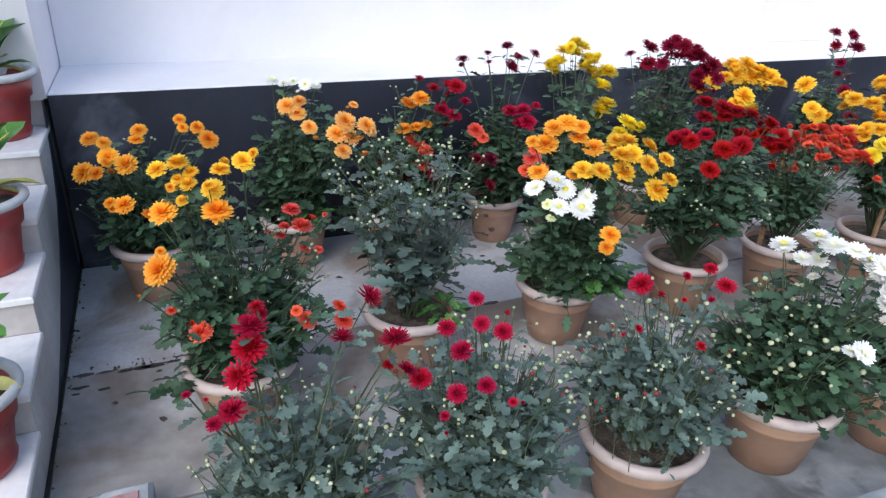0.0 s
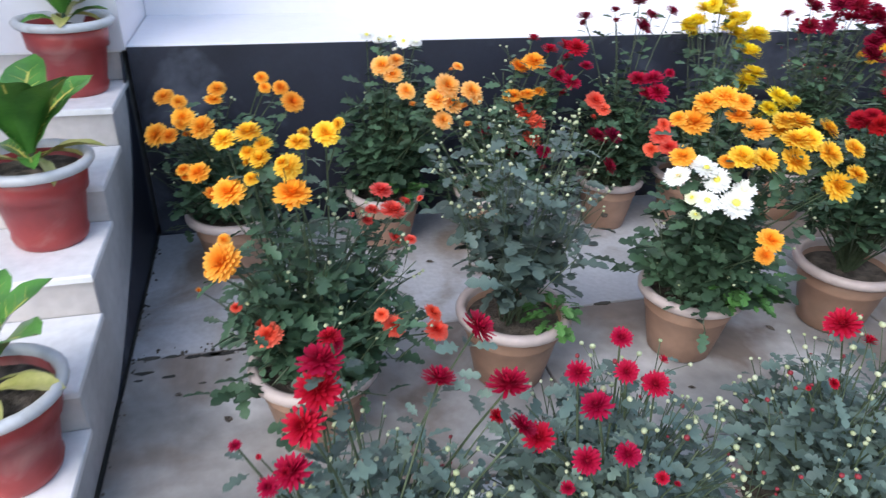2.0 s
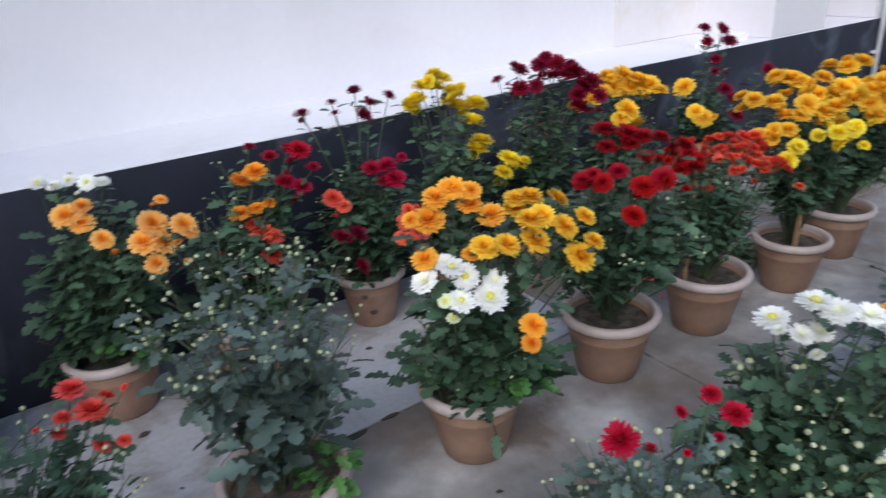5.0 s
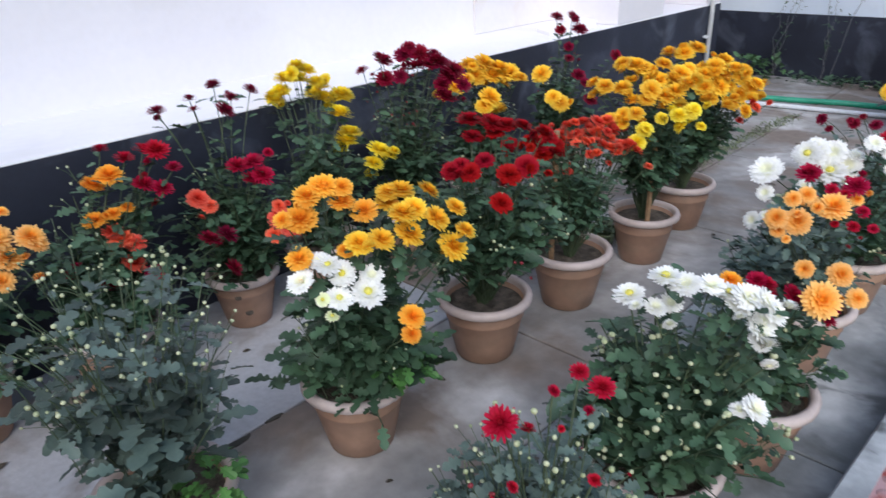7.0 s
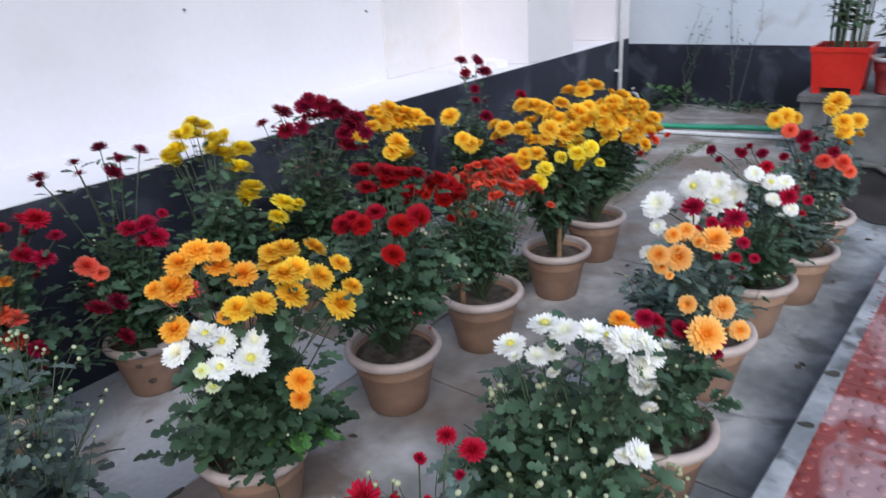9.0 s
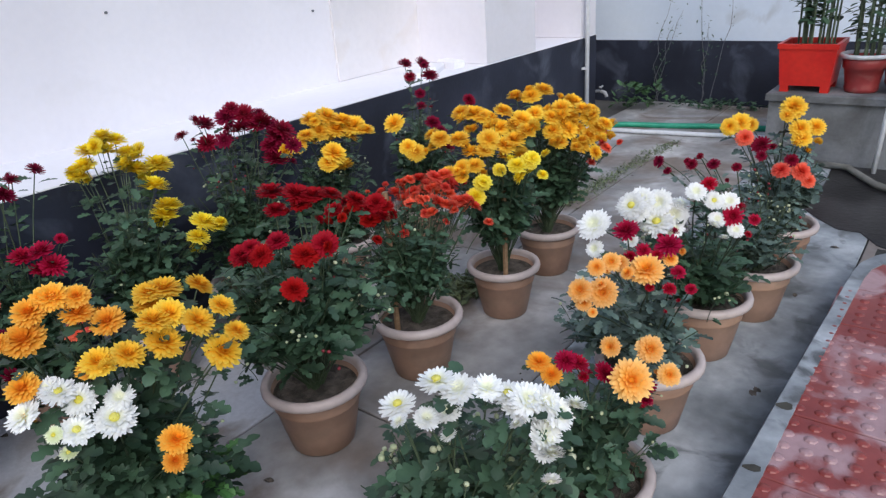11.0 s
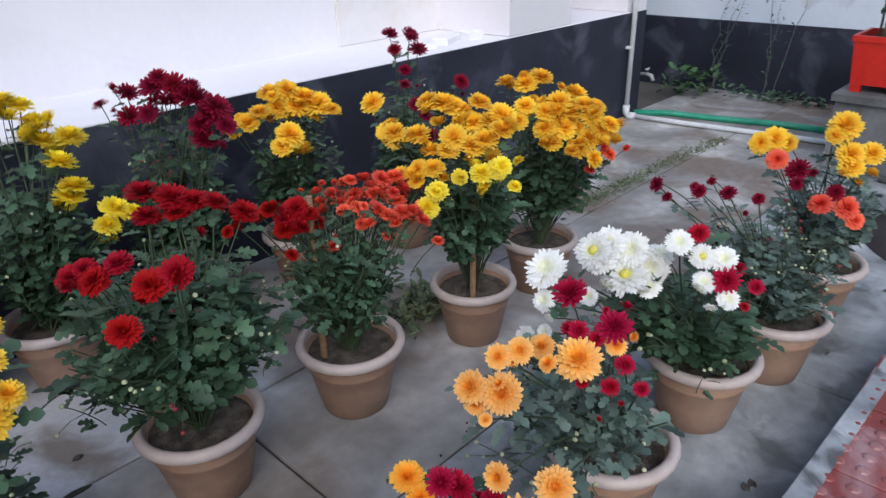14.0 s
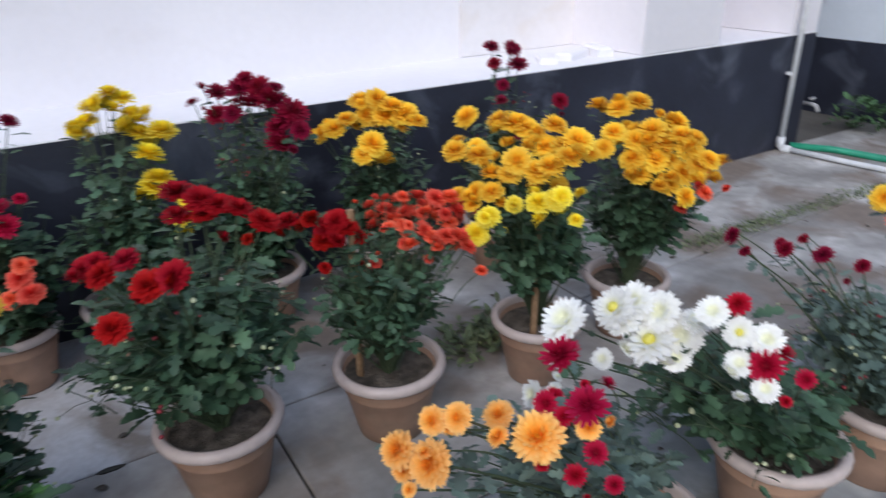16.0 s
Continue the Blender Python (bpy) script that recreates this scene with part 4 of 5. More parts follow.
potted_mum(2.32, 3.1, [("Y", 0.096, 0.188, 0.994, 0.085), ("Y", 0.033, 0.188, 0.952, 0.09), ("Y", 0.096, 0.156, 0.942, 0.09), ("Y", -0.009, 0.188, 0.9, 0.09), ("Y", 0.148, 0.124, 0.92, 0.085), ("Y", -0.03, 0.177, 0.868, 0.07), ("Y", 0.138, 0.156, 0.973, 0.085), ("Y", 0.222, 0.051, 0.858, 0.105), ("Y", 0.159, 0.083, 0.858, 0.096), ("Y", 0.151, -0.01, 0.801, 0.108), ("Y", 0.159, 0.103, 0.9, 0.085), ("Y", 0.172, -0.061, 0.719, 0.103), ("Y", 0.141, -0.061, 0.688, 0.098), ("Y", 0.254, -0.143, 0.636, 0.098), ("Y", 0.285, -0.164, 0.616, 0.083), ("Y", 0.213, -0.154, 0.585, 0.083), ("Y", -0.04, 0.198, 0.889, 0.07)], "tall leaning plant with bright yellow flowers", 22, height=0.84, width=0.18, buds=6, shift=(0.05, -0.02), small=0.9)
potted_mum(2.82, 3.08, [("D", -0.07, 0.013, 0.987, 0.084), ("D", -0.012, -0.055, 1.006, 0.089), ("D", 0.047, -0.103, 1.006, 0.095), ("D", 0.056, -0.152, 0.968, 0.089), ("D", -0.089, -0.006, 0.91, 0.084), ("D", -0.041, -0.064, 0.919, 0.07), ("D", 0.018, -0.103, 0.958, 0.084), ("D", 0.095, -0.2, 0.968, 0.084), ("D", 0.124, -0.258, 0.939, 0.11), ("D", 0.105, -0.239, 0.91, 0.1), ("D", 0.053, -0.254, 0.832, 0.098), ("D", -0.138, 0.071, 0.948, 0.06), ("D", 0.018, -0.064, 1.036, 0.065), ("D", 0.086, -0.152, 1.006, 0.065), ("D", 0.134, -0.307, 0.88, 0.07)], "dark plant topped with maroon flowers", 23, height=0.9, width=0.22, buds=10, redbuds=8, shift=(0.06, -0.02), small=0.9)
potted_mum(3.38, 3.05, [("Z", -0.055, 0.025, 0.877, 0.103), ("Z", -0.006, -0.024, 0.887, 0.103), ("Z", 0.034, -0.084, 0.867, 0.109), ("Z", 0.063, -0.143, 0.837, 0.109), ("Z", -0.055, -0.005, 0.827, 0.097), ("Z", 0.004, -0.074, 0.827, 0.103), ("Z", 0.093, -0.183, 0.817, 0.085), ("Z", -0.195, 0.008, 0.789, 0.094), ("Z", -0.233, 0.037, 0.77, 0.083), ("Z", -0.098, -0.136, 0.741, 0.111), ("Z", -0.127, -0.127, 0.703, 0.089), ("Z", -0.156, -0.021, 0.828, 0.083)], "plant with golden flowers before the plinth", 24, height=0.78, width=0.2, buds=6, small=0.9)
potted_mum(3.98, 3.0, [("D", -0.085, -0.06, 1.062, 0.068), ("D", -0.037, -0.117, 1.053, 0.08), ("D", -0.094, -0.088, 0.996, 0.061), ("D", -0.037, -0.165, 0.996, 0.086), ("D", -0.094, -0.146, 0.91, 0.055), ("D", -0.114, -0.146, 0.852, 0.055), ("D", -0.104, -0.222, 0.766, 0.08), ("D", -0.085, -0.27, 0.728, 0.061), ("D", 0.058, -0.346, 0.862, 0.068), ("D", -0.104, -0.299, 0.642, 0.08), ("Z", -0.228, -0.069, 0.776, 0.104), ("Z", -0.228, -0.136, 0.661, 0.086), ("Z", -0.209, -0.184, 0.633, 0.098)], "thin plant with tall maroon flowers before the plinth", 25, height=0.8, width=0.18, buds=10, redbuds=14, dense=0.8, shift=(0.08, 0))
potted_mum(0.5, 1.28, [("R", -0.06, 0.04, 0.79, 0.064), ("R", -0.06, 0.02, 0.75, 0.068), ("R", -0.08, -0.01, 0.71, 0.061), ("R", -0.1, -0.03, 0.65, 0.055), ("R", 0.144, 0.05, 0.724, 0.052), ("R", 0.199, 0.072, 0.801, 0.056), ("R", 0.243, 0.017, 0.713, 0.065), ("R", 0.265, -0.027, 0.658, 0.046), ("R", -0.03, 0.05, 0.83, 0.034), ("R", -0.14, -0.03, 0.63, 0.032), ("R", -0.18, 0.01, 0.68, 0.02)], "grey-green plant with deep red flowers", 26, height=0.56, width=0.24, leaf=LEAFGREY, buds=50, redbuds=6, shift=(0.04, 0), twig=0.62, dense=0.8, skirt=12, leaf_size=0.06)
potted_mum(0.99, 1.31, [("R", -0.096, -0.048, 0.674, 0.051), ("R", -0.193, -0.039, 0.616, 0.051), ("R", -0.115, -0.01, 0.722, 0.04), ("R", -0.047, -0.039, 0.732, 0.037), ("R", -0.009, -0.068, 0.713, 0.042), ("R", -0.125, -0.077, 0.587, 0.045), ("R", -0.057, -0.097, 0.606, 0.04), ("R", -0.047, -0.01, 0.781, 0.035), ("R", -0.154, -0.097, 0.538, 0.024), ("R", -0.009, -0.136, 0.567, 0.022)], "grey-green budded plant with deep red flowers in a beige pot", 27, height=0.58, width=0.25, leaf=LEAFGREY, buds=60, redbuds=14, dense=1.2, twig=0.68, skirt=0, bare=0.26, leaf_size=0.06)
potted_mum(1.49, 1.29, [("R", -0.08, 0.01, 0.73, 0.062), ("R", 0.11, -0.06, 0.73, 0.048), ("R", 0.08, -0.03, 0.77, 0.036), ("R", 0.02, -0.02, 0.75, 0.025), ("R", -0.1, -0.03, 0.63, 0.022), ("R", 0.03, -0.1, 0.6, 0.025)], "grey-green budded plant with few red flowers in a beige pot", 28, height=0.6, width=0.225, leaf=LEAFGREY, buds=60, redbuds=18, dense=1.2, twig=0.68, bare=0.26, leaf_size=0.06)
potted_mum(2.02, 1.3, [("W", -0.014, 0.016, 0.776, 0.072), ("W", 0.005, -0.024, 0.766, 0.067), ("W", -0.083, 0.074, 0.736, 0.067), ("W", -0.063, 0.016, 0.717, 0.049), ("W", 0.045, -0.112, 0.746, 0.072), ("W", 0.064, -0.141, 0.746, 0.072), ("W", 0.084, -0.18, 0.736, 0.067), ("W", 0.094, -0.2, 0.717, 0.067), ("W", 0.064, -0.19, 0.678, 0.067), ("W", 0.045, -0.19, 0.658, 0.049), ("W", 0.025, -0.073, 0.766, 0.057), ("W", 0.054, -0.131, 0.727, 0.064), ("W", -0.069, -0.251, 0.558, 0.06)], "plant with large white flowers and pale buds in a beige pot", 29, leaf_size=0.08, bud_size=1.45, height=0.66, width=0.26, shift=(0.03, -0.03), buds=60, dense=1.0, bare=0.2, skirt=8, small=0.8)
potted_mum(2.48, 1.22, [("R", -0.07, 0.02, 0.63, 0.052), ("R", -0.05, -0.01, 0.62, 0.059), ("R", -0.03, -0.06, 0.6, 0.056), ("R", 0, -0.14, 0.57, 0.052), ("R", 0, -0.15, 0.54, 0.039), ("O", -0.11, 0.07, 0.62, 0.056), ("O", -0.1, 0.04, 0.6, 0.049)], "small plant with red and orange flowers behind the white one", 30, height=0.52, width=0.18, buds=12, dense=0.7)
potted_mum(3.1, 1.29, [("P", -0.402, -0.121, 0.77, 0.079), ("P", -0.574, -0.081, 0.774, 0.067), ("P", -0.609, -0.038, 0.782, 0.054), ("P", -0.566, -0.055, 0.825, 0.042), ("P", -0.54, -0.081, 0.834, 0.044), ("P", -0.441, -0.064, 0.789, 0.047), ("P", -0.618, -0.055, 0.748, 0.038), ("P", -0.678, -0.205, 0.616, 0.088), ("P", -0.617, -0.231, 0.669, 0.059), ("P", -0.678, -0.152, 0.686, 0.045), ("P", -0.344, -0.17, 0.779, 0.037), ("P", -0.609, -0.081, 0.731, 0.023), ("P", -0.617, -0.266, 0.616, 0.049), ("R", -0.262, -0.007, 0.805, 0.069), ("R", -0.335, -0.15, 0.818, 0.063), ("R", -0.383, -0.112, 0.808, 0.037), ("R", -0.344, -0.198, 0.75, 0.037), ("R", -0.373, -0.189, 0.712, 0.035), ("R", -0.335, -0.227, 0.702, 0.03), ("R", -0.373, -0.131, 0.798, 0.032), ("R", -0.412, -0.15, 0.721, 0.023)], "leaning plant with big peach flowers and deep red flowers", 31, leaf=LEAFGREY, leaf_size=0.062, bud_size=1.15, height=0.56, width=0.22, buds=24, shift=(-0.22, 0.05), dense=0.65, bare=0.35, trunk=4)
potted_mum(3.64, 1.28, [("W", -0.623, 0.177, 0.734, 0.098), ("W", -0.596, 0.073, 0.802, 0.082), ("W", -0.557, 0.044, 0.812, 0.077), ("W", -0.538, 0.015, 0.802, 0.077), ("W", -0.519, -0.034, 0.764, 0.082), ("W", -0.567, 0.005, 0.744, 0.095), ("W", -0.577, 0.044, 0.783, 0.071), ("W", -0.527, -0.102, 0.849, 0.055), ("W", -0.5, -0.156, 0.822, 0.053), ("W", -0.473, -0.192, 0.813, 0.055), ("W", -0.518, -0.165, 0.768, 0.048), ("W", -0.5, -0.21, 0.741, 0.044), ("W", -0.713, 0.167, 0.582, 0.057), ("W", -0.663, 0.167, 0.663, 0.053), ("W", -0.635, 0.044, 0.706, 0.041), ("W", -0.528, -0.043, 0.725, 0.052), ("R", -0.491, -0.129, 0.867, 0.044), ("R", -0.482, -0.201, 0.777, 0.06), ("R", -0.445, -0.255, 0.759, 0.034)], "plant with a broad dome of white flowers in a beige pot", 32, bud_size=1.3, height=0.58, width=0.22, buds=34, shift=(-0.22, 0.08), bare=0.25, trunk=3, small=0.8)
potted_mum(4.05, 1.2, [("D", -0.48, 0.27, 0.79, 0.043), ("D", -0.46, 0.23, 0.75, 0.03), ("D", -0.4, 0.17, 0.77, 0.043), ("D", -0.33, 0.11, 0.76, 0.047), ("D", -0.28, 0.03, 0.74, 0.037), ("D", -0.36, 0.15, 0.79, 0.027), ("D", -0.4, 0.19, 0.78, 0.027)], "grey-green plant with maroon buds in a beige pot", 33, height=0.62, width=0.24, leaf=LEAFGREY, buds=34, redbuds=20, shift=(-0.1, 0.05), leaf_size=0.06)
potted_mum(4.55, 1.22, [("Z", -0.469, 0.094, 0.833, 0.082), ("Z", -0.506, 0.122, 0.824, 0.067), ("Z", -0.433, -0.096, 0.904, 0.089), ("Z", -0.46, -0.131, 0.825, 0.077), ("Z", -0.416, -0.166, 0.825, 0.07), ("Z", -0.46, -0.14, 0.791, 0.07), ("Z", -0.477, -0.07, 0.878, 0.053), ("Z", -0.442, 0.058, 0.824, 0.056), ("C", -0.534, 0.052, 0.792, 0.062), ("C", -0.489, -0.074, 0.657, 0.066), ("C", -0.435, -0.137, 0.648, 0.073), ("C", -0.435, -0.173, 0.612, 0.055), ("D", -0.498, -0.002, 0.756, 0.073), ("D", -0.444, -0.101, 0.693, 0.051), ("D", -0.525, -0.002, 0.72, 0.041)], "plant with yellow and rusty red flowers in a beige pot", 34, height=0.66, width=0.2, buds=12, leaf=LEAFGREY)


# ---- pots on the stair ----
def croton_blade(rib):
    """An oblong glossy leaf, widest past its middle, arched and wavy; rib: only its pale midrib and side veins."""
    v, f = [], []
    width = lambda u: 0.2 * (0.1 + 0.9 * math.sin(math.pi * min(1, u ** 1.3)) ** 0.72) if u < 1 else 0.008
    arch = lambda u: 0.10 * math.sin(math.pi * u) - 0.10 * u * u
    for k in range(11):
        u = k / 10
        half = width(u)
        if rib:
            w = 0.022 * (1 - 0.75 * u)
            v += [(u * 0.97, s * w, arch(u) + 0.009 + abs(s) * w * 0.36) for s in (-1, 0, 1)]
        else:
            v += [(u, s * half, arch(u) + abs(s) * half * 0.35 + 0.012 * math.sin(k * 1.9 + s) * abs(s)) for s in (-1, -0.5, 0, 0.5, 1)]
    n = 3 if rib else 5
    f = [(k * n + i, (k + 1) * n + i, (k + 1) * n + i + 1, k * n + i + 1) for k in range(10) for i in range(n - 1)]
    if rib:
        for k in range(7):
            u = 0.16 + 0.1 * k
            for s in (-1, 1):
                o, u1 = len(v), u + 0.07
                w = width(u1) * (0.9 - 0.05 * k)
                t = 0.013 - 0.001 * k
                v += [(u, 0, arch(u) + 0.012), (u + t, 0, arch(u + t) + 0.012), (u1 + t * 0.3, s * w, arch(u1) + w * 0.35 + 0.02), (u1, s * w, arch(u1) + w * 0.35 + 0.02)]
                f.append((o, o + 1, o + 2, o + 3))
    return np.array(v), f


CROTON_LEAF, CROTON_RIB = croton_blade(False), croton_blade(True)


def potted_croton(x, y, z, seed, scale, label):
    rng = random.Random(seed)
    turn = {3: 0.35, 4: 0.6, 5: 2.0}[seed]
    plant = tagged(empty("potted_croton", x, y, z), label, "potted plant", "croton pots on the stair")
    grow = Matrix.Diagonal((1.05, 1.05, 1.0, 1))
    place("pot", RED_BODY, plant, grow)
    place("rim", RED_RIM, plant, grow, "light grey pot rim")
    place("soil", RED_SOIL, plant, grow, "dark mossy soil")
    place("stem", mesh_of("stem", *tube([(0, 0, 0.215), (0.005, 0.0, 0.28), (0.0, 0.0, 0.34)], 0.008, 6, 0.7), STEM), plant)

    def leaf(at, d, ln, roll, wide, material, veins):
        blade = Grower()
        blade.add(CROTON_LEAF, at, d, ln, roll, wide)
        ob = place("leaf", blade.mesh("leaf", material, True), plant, label="" if veins else "pale yellow old leaf")
        if veins:
            rib = Grower()
            rib.add(CROTON_RIB, at, d, ln, roll, wide)
            place("vein", rib.mesh("vein", CROTONY, True), ob, label="yellow midrib and side veins")

    # large upper leaves in a loose whorl, small mottled ones below
    for i in range(10):
        low = i >= 6
        a = turn + i * (1.32 if low else 1.05) + rng.uniform(-0.15, 0.15)
        d = Vector((math.cos(a), math.sin(a), rng.uniform(0.1, 0.4) if low else rng.uniform(1.0, 2.0)))
        at = Vector((0.012 * math.cos(a), 0.012 * math.sin(a), 0.25 + (0.0 if low else 0.03)))
        ln, roll = scale * (rng.uniform(0.13, 0.17) if low else rng.uniform(0.215, 0.26)), rng.uniform(-0.25, 0.25)
        old = low and i % 2 == 1
        leaf(at, d, ln, roll, 0.85 if low else 1.15, CROTONOLD if old else CROTON, not old)
    for i in range(2):
        a = turn - 1.6 + i * 1.4
        leaf((0.02 * math.cos(a), 0.02 * math.sin(a), 0.27), (math.cos(a), math.sin(a), -0.25), scale * 0.12, 0.4, 0.7, CROTONOLD, False)
    return plant


potted_croton(-0.26, 1.885, 0.145, 3, 1.18, "green and yellow croton in a red pot on the bottom step")
potted_croton(-0.272, 2.59, 0.42, 4, 1.2, "green and yellow croton in a red pot halfway up the stair")
potted_croton(-0.265, 3.255, 0.695, 5, 1.0, "green and yellow croton in a red pot near the stair head")


# ---- planters on the platform ----
def reeds(parent, count, r, z0, height, seed):
    rng = random.Random(seed)
    leaves = Grower()
    for i in range(count):
        x, y = rng.uniform(-r, r), rng.uniform(-r, r)
        h = height * rng.uniform(0.7, 1.1)
        line = [Vector((x, y, z0)), Vector((x * 1.1, y * 1.1, z0 + h * 0.5)), Vector((x * 1.3, y * 1.3, z0 + h))]
        place("cane", mesh_of("cane", *tube(line, 0.008, 5, 0.6), STEM), parent)
        for _ in range(16):
            u = rng.uniform(0.2, 1.0)
            p = line[0].lerp(line[2], u)
            a = rng.uniform(0, 6.28)
            leaves.add(PLAIN, p, (math.cos(a), math.sin(a), rng.uniform(-0.3, 0.6)), rng.uniform(0.06, 0.11), rng.uniform(-0.5, 0.5), 1.2)
    tagged(place("foliage", leaves.mesh("foliage", LEAF), parent), kind="stuff")


square = tagged(empty("square_planter", 6.70, 1.542, 0.495), "bright red square plastic planter with leafy canes", "planter")
v, f = [], []
for z, h in ((0.045, 0.16), (0.30, 0.183), (0.30, 0.192), (0.335, 0.194), (0.335, 0.172), (0.26, 0.165)):
    v += [(-h, -h, z), (h, -h, z), (h, h, z), (-h, h, z)]
f = [(0, 3, 2, 1), (20, 21, 22, 23)] + [(k * 4 + i, k * 4 + (i + 1) % 4, k * 4 + 4 + (i + 1) % 4, k * 4 + 4 + i) for k in range(5) for i in range(4)]
place("box", mesh_of("box", v, f, BRIGHTRED), square)
for sx in (-1, 1):
    for sy in (-1, 1):
        place("foot", mesh_of("foot", *box_data(sx * 0.13 - 0.028, sx * 0.13 + 0.028, sy * 0.13 - 0.028, sy * 0.13 + 0.028, 0, 0.05), BRIGHTRED), square)
place("soil", mesh_of("soil", *box_data(-0.165, 0.165, -0.165, 0.165, 0.27, 0.3, 0.02), SOIL), square)
reeds(square, 22, 0.14, 0.29, 0.95, 21)
for px, py, count, seed in ((6.68, 1.205, 12, 22), (7.0, 1.0, 9, 23)):
    redpot = tagged(empty("round_planter", px, py, 0.495), "dull red round pot with a grey rim and thin canes", "planter", "round planters on the platform")
    place("pot", RED_BODY, redpot, Matrix.Diagonal((1.04, 1.04, 0.98, 1)))
    place("rim", RED_RIM, redpot, Matrix.Diagonal((1.04, 1.04, 0.98, 1)), "light grey pot rim")
    place("soil", RED_SOIL, redpot, Matrix.Diagonal((1.04, 1.04, 0.98, 1)))
    reeds(redpot, count, 0.09, 0.22, 0.7, seed)
BOWL = mesh_of("bowl", *lathe([(0.0, 0.0), (0.08, 0.0), (0.105, 0.02), (0.125, 0.075), (0.13, 0.10), (0.128, 0.108), (0.118, 0.108), (0.105, 0.075), (0.07, 0.02)], 24), CLAY, True)
for k, (dy, tilt) in enumerate(((0.0, 0), (-0.006, 4), (0.004, 9), (0.02, 15))):
    tagged(place("clay_bowl", BOWL, None, pose(6.66, 0.925 + dy, 0.495 + 0.058 * k, tilt, -0.4 * tilt, 40 * k)), "stacked shallow clay bowl on the platform", "bowl", "stacked clay bowls")


# grey trays beside the square planter
for k, (dx, turn) in enumerate(((0.0, 4), (0.015, -3))):
    tray = join(box_data(-0.15, 0.15, -0.11, 0.11, 0.0, 0.006), box_data(-0.16, 0.16, -0.12, -0.11, 0.0, 0.028), box_data(-0.16, 0.16, 0.11, 0.12, 0.0, 0.028), box_data(-0.16, -0.15, -0.11, 0.11, 0.0, 0.028), box_data(0.15, 0.16, -0.11, 0.11, 0.0, 0.028))
    tagged(place("plant_tray", mesh_of("plant_tray", *tray, GREYRIM), None, pose(7.02 + dx, 1.63, 0.495 + 0.029 * k, 0, 0, turn)), "shallow grey plastic tray stacked on the platform", "tray", "stacked trays")


# ---- weeds and litter ----
def weeds(name, pts, count, size, seed, label, tmpl=PLAIN, spread=0.12, height=0.05, material=LEAF):
    rng = random.Random(seed)
    g = Grower()
    for i in range(count):
        u = rng.uniform(0, len(pts) - 1.001)
        k = int(u)
        p = Vector(pts[k]).lerp(Vector(pts[k + 1]), u - k) + Vector((rng.gauss(0, spread), rng.gauss(0, spread), rng.uniform(0, height)))
        a = rng.uniform(0, 6.28)
        g.add(tmpl, p, (math.cos(a), math.sin(a), rng.uniform(0.1, 1.3)), size * rng.uniform(0.5, 1.2), rng.uniform(-0.5, 0.5))
    return tagged(new(name, g.mesh(name, material)), label, "weeds", kind="stuff")


weeds("grass_in_joint", [(4.9, 2.58, 0), (5.6, 2.56, 0), (6.7, 2.5, 0)], 1600, 0.022, 31, "low green grass growing along a floor joint", spread=0.04, height=0.004, material=GRASS)
weeds("grass_tuft", [(3.35, 2.45, 0), (3.75, 2.45, 0)], 420, 0.06, 32, "thin grass tuft behind the middle row", spread=0.07, height=0.015, material=GRASS)
weeds("wall_weeds", [(7.9, 3.4, 0), (7.95, 3.2, 0)], 110, 0.10, 33, "leafy weed at the foot of the end wall", LOBED, 0.10, 0.22, LEAFDULL)
weeds("wall_weeds_low", [(8.1, 3.0, 0), (8.1, 2.2, 0)], 130, 0.07, 34, "low weeds and litter along the end wall", LOBED, 0.08, 0.06)
rng = random.Random(5)
litter = Grower()
for i in range(70):
    litter.add(PLAIN, (rng.uniform(0, 6), rng.uniform(1.0, 3.3), 0.004), (rng.uniform(-1, 1), rng.uniform(-1, 1), 0.05), rng.uniform(0.015, 0.045), 0, 1.6)
tagged(new("leaf_litter", litter.mesh("leaf_litter", SOIL)), "dry dark petals and leaf bits on the concrete", "litter", kind="stuff")

# ---- dry vines on the end wall, plaster bits on the ledge ----
def vine(y, top, seed):
    rng = random.Random(seed)
    plant = tagged(empty("wall_vine", BACK - 0.05, y), "dry thin vine clinging to the end wall", "vine", "vines on the end wall")
    twigs, leaves = Grower(), Grower()
    for i in range(3):
        pts, p = [], Vector((0, rng.uniform(-0.05, 0.05), 0.0))
        h = top * rng.uniform(0.5, 1.0)
        for k in range(9):
            pts.append(p.copy())
            p += Vector((rng.uniform(-0.004, 0.004), rng.uniform(-0.05, 0.05) - 0.012, h / 8))
        twigs.raw(*tube(pts, 0.004, 4, 0.4))
        for q in pts[2:]:
            for _ in range(3):
                a = rng.uniform(0, 6.28)
                leaves.add(PLAIN, q + Vector((-0.01, rng.uniform(-0.05, 0.05), rng.uniform(-0.05, 0.05))), (-0.4, math.cos(a), math.sin(a)), rng.uniform(0.02, 0.045), rng.uniform(-1, 1))
    tagged(place("twigs", twigs.mesh("twigs", METAL), plant), kind="stuff")
    tagged(place("leaves", leaves.mesh("leaves", LEAF), plant), kind="stuff")


